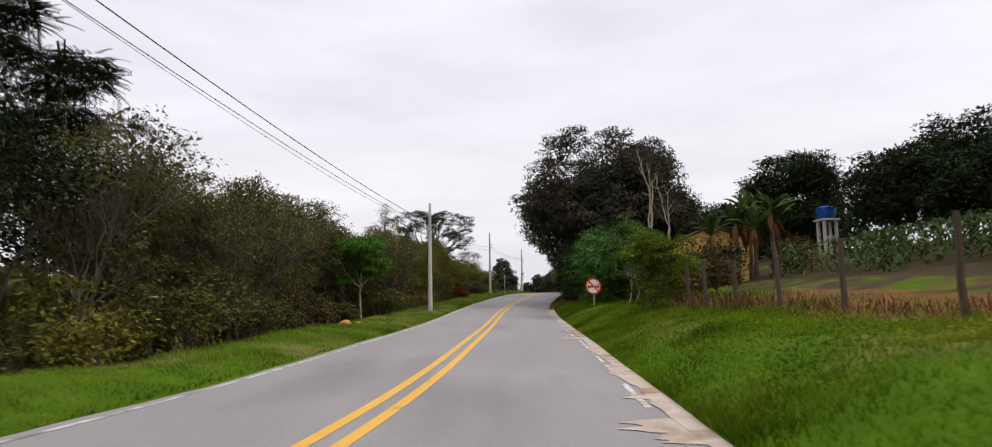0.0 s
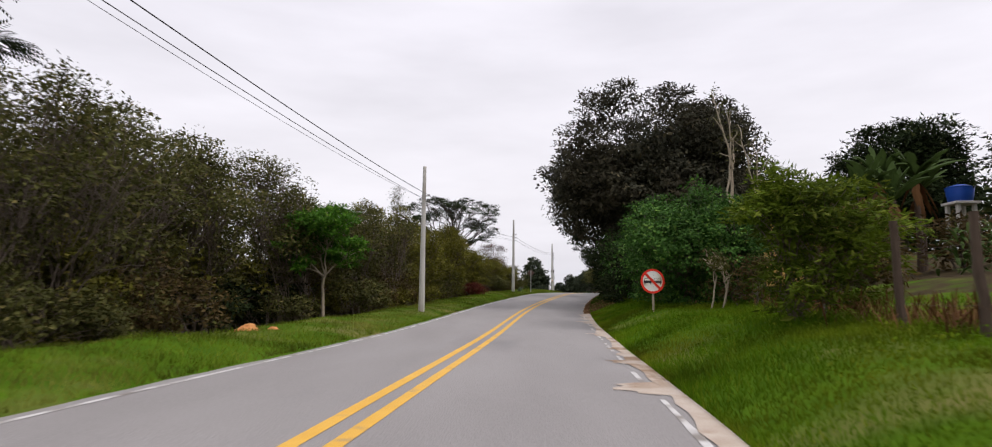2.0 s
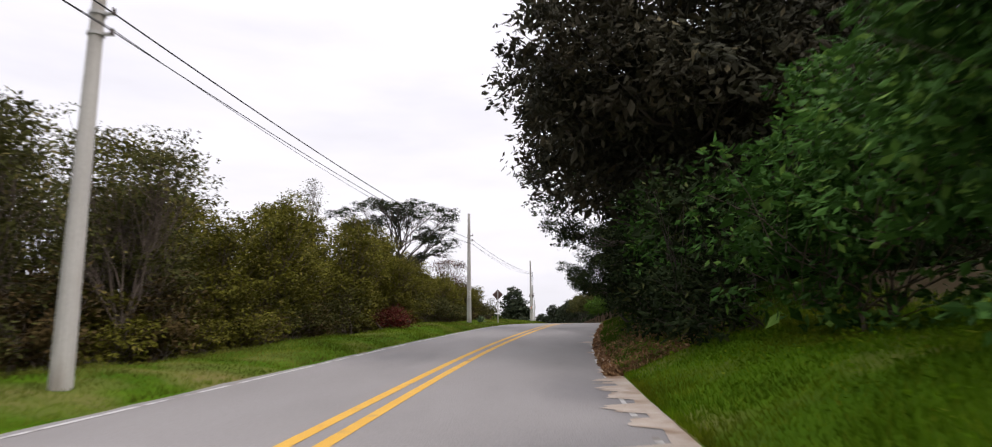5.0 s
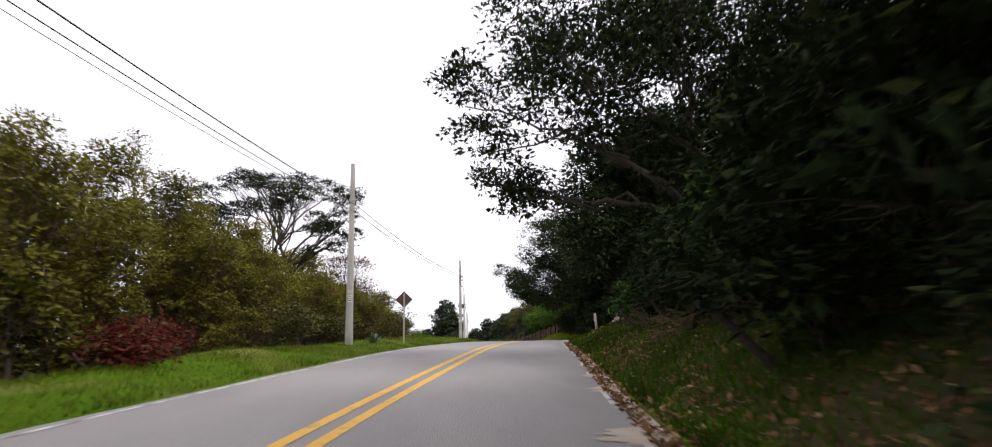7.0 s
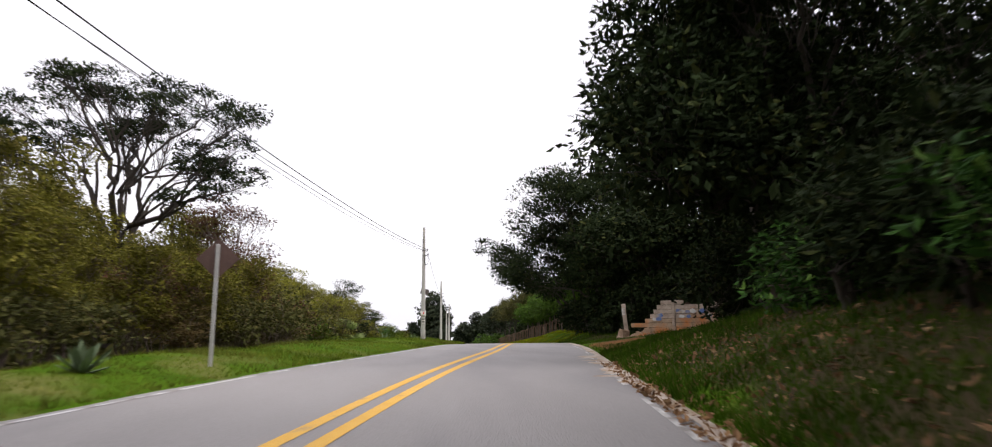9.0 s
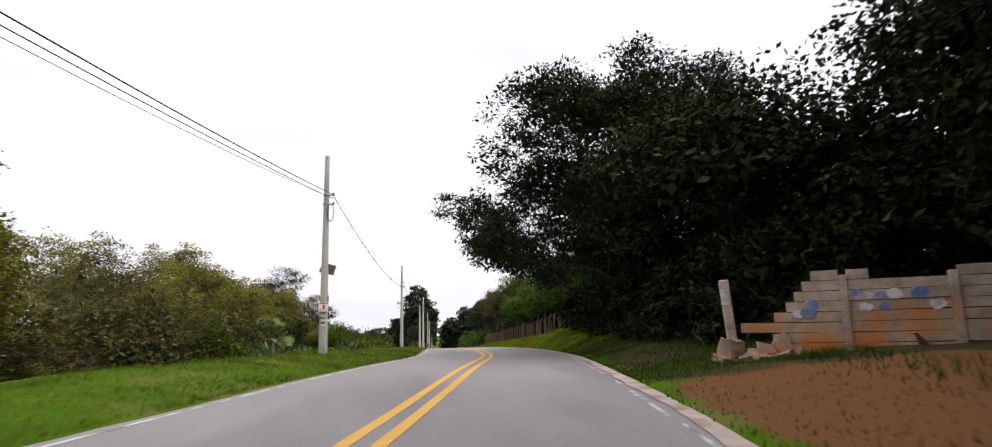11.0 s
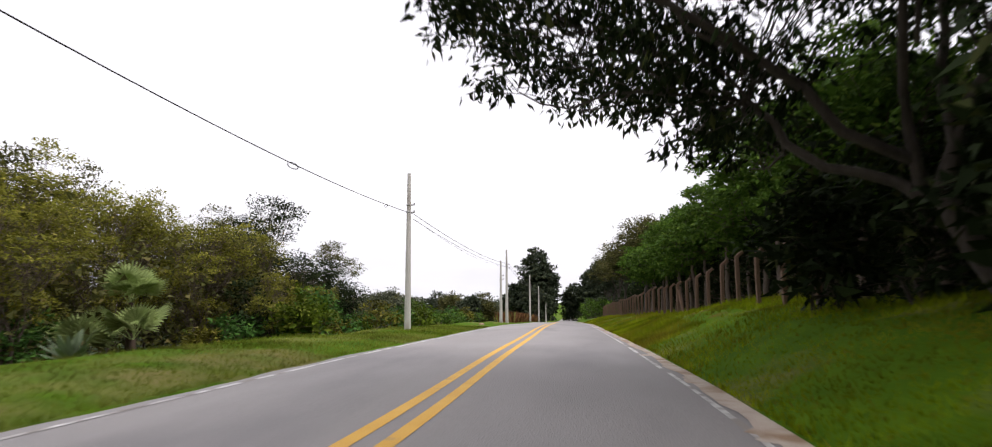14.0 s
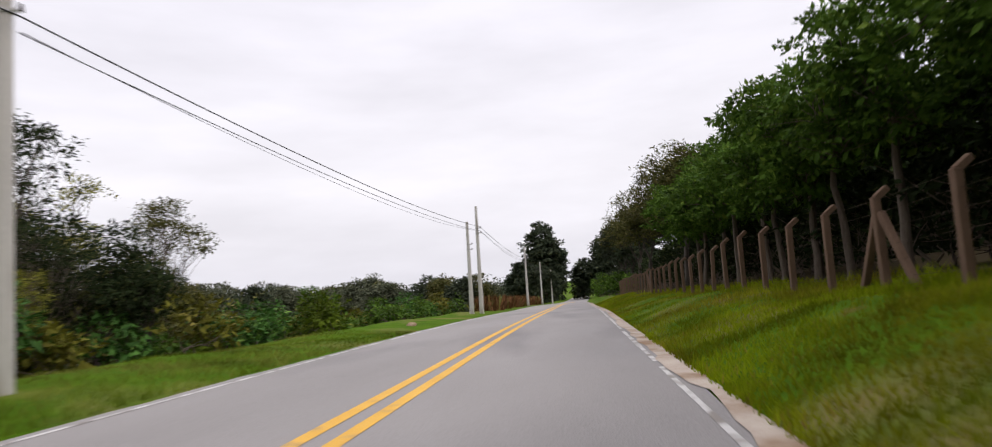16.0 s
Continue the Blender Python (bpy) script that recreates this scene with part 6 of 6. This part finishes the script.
for k, (x, y, s) in enumerate([(14.2, 29.2, 3.5), (15.4, 30.2, 4.1), (16.4, 29.4, 3.8), (14.9, 28.4, 3.0), (17.3, 30.6, 3.3), (13.0, 29.9, 3.1)]):
    rosette("banana_plant", x, y, 13, 2.3, 0.52, 0.42, (0.6, 1.5), L_banana, "banana plant with torn arching leaves", "banana plant", 820 + k, s, 0.6, "banana clump", skirt=7)
for k, (x, y, s) in enumerate([(16.9, 27.6, 0.75), (12.9, 28.2, 0.8)]):
    bush(x, y, (s * 0.9, s * 0.9, s), s * 1.1, 10, 0.85, 830 + k, L_tangle if k == 0 else L_dark, ("dry brown bush among the banana plants", "thin dark bush before the house")[k], leaf_len=0.2, leaf_wid=0.5, twigs=60, per=10, core=0.2)
for k, (x, y, s) in enumerate([(3.8, 105.4, 0.95), (4.1, 111.8, 0.75), (5.6, 114.2, 0.8), (5.9, 118.4, 0.7), (2.6, 110.2, 0.7), (1.1, 70.8, 0.55)]):
    rosette("agave", x, y, 22, s, 0.13, 0.10, (0.25, 1.45), L_agave, "spiky grey-green agave rosette on the verge", "agave", 840 + k, group="agaves on the verge")
def fan_palm(x, y, top, n, seed, size):
    """A short stem with pleated fan leaves on long stalks."""
    rng = np.random.default_rng(seed)
    stem = top - float(ground_z(x, y)) - size
    ob = thing("fan_palm", ground_point(x, y, 0.03), "young fan palm with pale yellow-green pleated leaves", "palm", "young palms")
    f = np.linspace(-0.2, stem, 7)
    piece("stem", *tubes([np.stack([0.06 * np.sin(f), 0 * f, f, 0.13 - 0.04 * f / stem], 1)], 8), M_post, ob, smooth=True)
    for k in range(n):
        a = k * 2.4 + rng.uniform(-0.3, 0.3)
        e = rng.uniform(0.5, 1.45)
        d = np.array([math.cos(a) * math.cos(e), math.sin(a) * math.cos(e), math.sin(e)])
        tip = np.array([0, 0, stem]) + d * size * rng.uniform(0.5, 0.8)
        piece("stalk", *tubes([bend(rng, (0, 0, stem - 0.05), tip, 0.022, 0.014, 5, 0, 0.05)], 5), L_palm, ob, smooth=True)
        side = np.cross(d, [0, 0, 1.0])
        side /= np.linalg.norm(side) + 1e-9
        face = np.cross(side, d)
        b = np.linspace(-1.75, 1.75, 21)
        v = np.cos(b)[:, None] * d + np.sin(b)[:, None] * side - 0.14 * face
        v /= np.linalg.norm(v, axis=1)[:, None]
        piece("leaf", *kites(np.repeat(tip[None], 21, 0), v, np.repeat(face[None], 21, 0), np.full((21, 1), size * rng.uniform(0.65, 0.85)), 0.17, 0.04), L_palm, ob)
    return ob


for k, (x, y, z, n) in enumerate([(-1.9, 131.6, 3.3, 11), (-0.9, 130.4, 1.9, 9), (-2.3, 129.4, 1.3, 9)]):
    fan_palm(x, y, z, n, 850 + k, 1.25)

for k, (x, y, h, s) in enumerate([(27.0, 48.0, 9.7, 4.3), (28.4, 35.4, 8.3, 3.1), (29.6, 30.8, 8.1, 3.9), (33.5, 29, 10, 4.4), (31, 22, 9, 4.4), (37, 40, 11, 5), (36, 12, 10, 5), (30.5, 25.5, 7.5, 3.2)]):
    big_tree(x, y, (s, s, s * 0.9), h * 0.86, 18 if k else 26, 1.6, 860 + k, L_dark, "dark round-crowned tree behind the garden", 0.28, leaf_wid=0.5, twigs=46 if k else 80, per=18 if k else 20, trunk_r=0.3, far=True, core=0.7 if k != 1 else 0.2, extra=[(s * 0.7 * math.cos(a), s * 0.7 * math.sin(a), 2.0 + (j % 3), 1.5, 0.8) for j, a in enumerate((0.3, 1.3, 2.4, 3.5, 4.6, 5.6))])
# dry brown stalks stand along the field fence
rng = np.random.default_rng(37)
items = []
for k in range(1500):
    y = rng.uniform(-2, 24)
    x = np.interp(y, (-3, 0.2, 3, 5.6, 7.8, 9.8, 13.6, 24), (8.9, 7.9, 7.3, 6.8, 6.5, 6.2, 6.2, 8.4)) + rng.normal() * 0.45 + 0.3
    z = float(ground_z(x, y))
    a, e_ = rng.uniform(0, 6.28), rng.uniform(0.9, 1.5)
    items.append(frond(rng, (x, y, z), (math.cos(a) * math.cos(e_), math.sin(a) * math.cos(e_), math.sin(e_)), rng.uniform(0.2, 0.6) * (1.7 if y > 8 else 1.0), 0.028, 0.35, 4))
stalks = piece("dry_stalks", *pack(items), L_dry)
tagged(stalks, "dry brown stalks along the field fence", "weeds", kind="stuff")
# and a belt of tall dry growth on the far left bank, before the distant poles
items = []
for k in range(1400):
    y = rng.uniform(176, 236)
    x = float(road_x(y)) - rng.uniform(6.4, 8.2)
    a, e_ = rng.uniform(0, 6.28), rng.uniform(1.0, 1.5)
    items.append(frond(rng, (x, y, float(ground_z(x, y))), (math.cos(a) * math.cos(e_), math.sin(a) * math.cos(e_), math.sin(e_)), rng.uniform(1.1, 2.0), 0.16, 0.25, 4))
dry_belt = piece("dry_growth", *pack(items), L_dry)
tagged(dry_belt, "belt of rust-brown dry growth on the far bank", "weeds", kind="stuff")
# rows of young maize behind the fence
rng = np.random.default_rng(33)
items = []
for k in range(900):
    x, y = rng.uniform(14.5, 30), rng.uniform(4, 26)
    x = round(x / 0.9) * 0.9 + rng.normal() * 0.08
    z = float(ground_z(x, y))
    for j in range(6):
        a, e_ = rng.uniform(0, 6.28), rng.uniform(0.5, 1.3)
        items.append(frond(rng, (x, y, z + 0.26 * j), (math.cos(a) * math.cos(e_), math.sin(a) * math.cos(e_), math.sin(e_)), rng.uniform(0.55, 0.95), 0.12, 0.5, 4))
maize = piece("maize", *pack(items), L_maize)
tagged(maize, "patch of young green maize on the garden slope", "maize", kind="stuff")

# ---------------------------------------------------------------- grass and fallen leaves
def blades(rng, x, y, h, w, mat, name, label):
    n = len(x)
    z = ground_z(x, y)
    a = rng.uniform(0, 2 * np.pi, n)
    hh_ = h * rng.uniform(0.5, 1.4, n)
    lean = rng.normal(size=(n, 2)) * 0.45 * hh_[:, None]
    dx, dy = np.cos(a) * w, np.sin(a) * w
    v = np.stack([np.stack([x - dx, y - dy, z - 0.02], -1), np.stack([x + dx, y + dy, z - 0.02], -1), np.stack([x + lean[:, 0], y + lean[:, 1], z + hh_], -1)], 1).reshape(-1, 3)
    k = np.arange(n)[:, None] * 3
    ob = piece(name, v, k + [[0, 1, 2]], mat)
    return tagged(ob, label, "grass", kind="stuff")


rng = np.random.default_rng(44)
n = 260000
y = rng.uniform(-8, 60, n)
u = 1.55 + 7.5 * rng.random(n) ** 1.5
x = road_x(y) + u
dense = wave(x, y, 1.4, 0.5) + rng.normal(size=n) * 0.7 > -0.55
dense &= ~((u > 5.6) & (y < 27)) | (rng.random(n) < 0.25)
dense &= ~((y > 40) & (rng.random(n) < (y - 40) / 16))
h = 0.055 + 0.05 * (wave(x, y, 2.3, 1.0) > 0.1) + 0.07 * np.clip((u - 3.4) / 2, 0, 1)
# blades beyond about y 40 get the darker copy as painted shade
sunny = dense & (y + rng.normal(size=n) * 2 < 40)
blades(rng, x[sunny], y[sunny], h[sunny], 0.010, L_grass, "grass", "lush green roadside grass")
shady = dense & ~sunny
blades(rng, x[shady], y[shady], h[shady], 0.010, L_shade_toned, "grass", "sparse grass under the mango tree with shade in its colour")
n = 120000
y = rng.uniform(-8, 150, n)
u = LEFT - 0.22 - 3.6 * rng.random(n) ** 1.2
x = road_x(y) + u
blades(rng, x, y, 0.06 + 0.05 * (wave(x, y, 1.7, 3.0) > 0.2), 0.010, L_verge, "grass", "short green grass of the narrow verge")
n = 150000
y = rng.uniform(58, 190, n)
u = 1.55 + 4.6 * rng.random(n) ** 1.3
x = road_x(y) + u
ok = ~((y > 78) & (y < 89) & (rng.random(n) < 0.8)) & ~((y < 80) & (rng.random(n) < 0.15)) & (wave(x, y, 1.4, 0.5) + rng.normal(size=n) * 0.7 > -0.7)
h = 0.05 + 0.05 * (wave(x, y, 2.3, 1.0) > 0.0) + 0.12 * np.clip((u - 3.6) / 2, 0, 1)
scarp = (y > 121) & (y < 151) & (u > 3.1) & (u < 4.2) & (wave(x, y, 1.6, 0.9) > -0.1)
ok &= ~scarp | (rng.random(n) < 0.5)
# up to about y 109 the darker blades paint in the trees' shade
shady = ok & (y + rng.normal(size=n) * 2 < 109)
blades(rng, x[shady], y[shady], h[shady], 0.012, L_shade_toned, "grass", "rough bank grass with tree shade in its colour")
sunny = ok & ~shady
blades(rng, x[sunny], y[sunny], h[sunny], 0.012, L_bank, "grass", "rough green grass below the fence")
# broad-leaved weeds in the grass beside the hedge
n = 16000
y = rng.uniform(-2, 38, n)
u = 2.3 + 3.6 * rng.random(n)
x = road_x(y) + u
ok = wave(x, y, 1.3, 4.0) + 0.5 * rng.normal(size=n) > 0.1
p = np.stack([x, y, ground_z(x, y) + rng.uniform(0.03, 0.17, n)], -1)[ok]
weeds = piece("weeds", *leaves(rng, p, 0.06, 0.6, droop=-0.3), L_grass)
tagged(weeds, "small broad-leaved weeds in the roadside grass", "weeds", kind="stuff")
n = 22000
y = rng.uniform(124, 142, n)
u = 1.5 + 3.4 * rng.random(n)
x = road_x(y) + u
ok = ~((u > 3.1) & (u < 4.2) & (wave(x, y, 1.6, 0.9) > -0.1))
x, y = x[ok], y[ok]
blades(rng, x, y, 0.06 + 0.06 * (wave(x, y, 1.1, 2.0) > 0.0), 0.010, L_bank, "grass", "thick green grass on the bank below the fence")
n = 24000
y = rng.uniform(47, 79, n)
u = 1.5 + 2.0 * rng.random(n) ** 1.3
x = road_x(y) + u
# shade is in the blade colour here as well
blades(rng, x, y, 0.08 + 0.07 * (wave(x, y, 1.1, 2.0) > 0.0), 0.011, L_shade_toned, "grass", "fresh grass at the foot of the bank, darkened for shade")
n = 12000
y = 38 + 36 * rng.random(n) ** 1.7
u = 1.25 + 2.6 * rng.random(n) ** 1.8
x = road_x(y) + u
p = np.stack([x, y, ground_z(x, y) + 0.02], -1)
v, f = leaves(rng, p, 0.09, 0.5, out=None, droop=-0.05)
tagged(piece("fallen_leaves", v, f, M_litter), "brown fallen leaves on the bank and road edge", "leaves", kind="stuff")
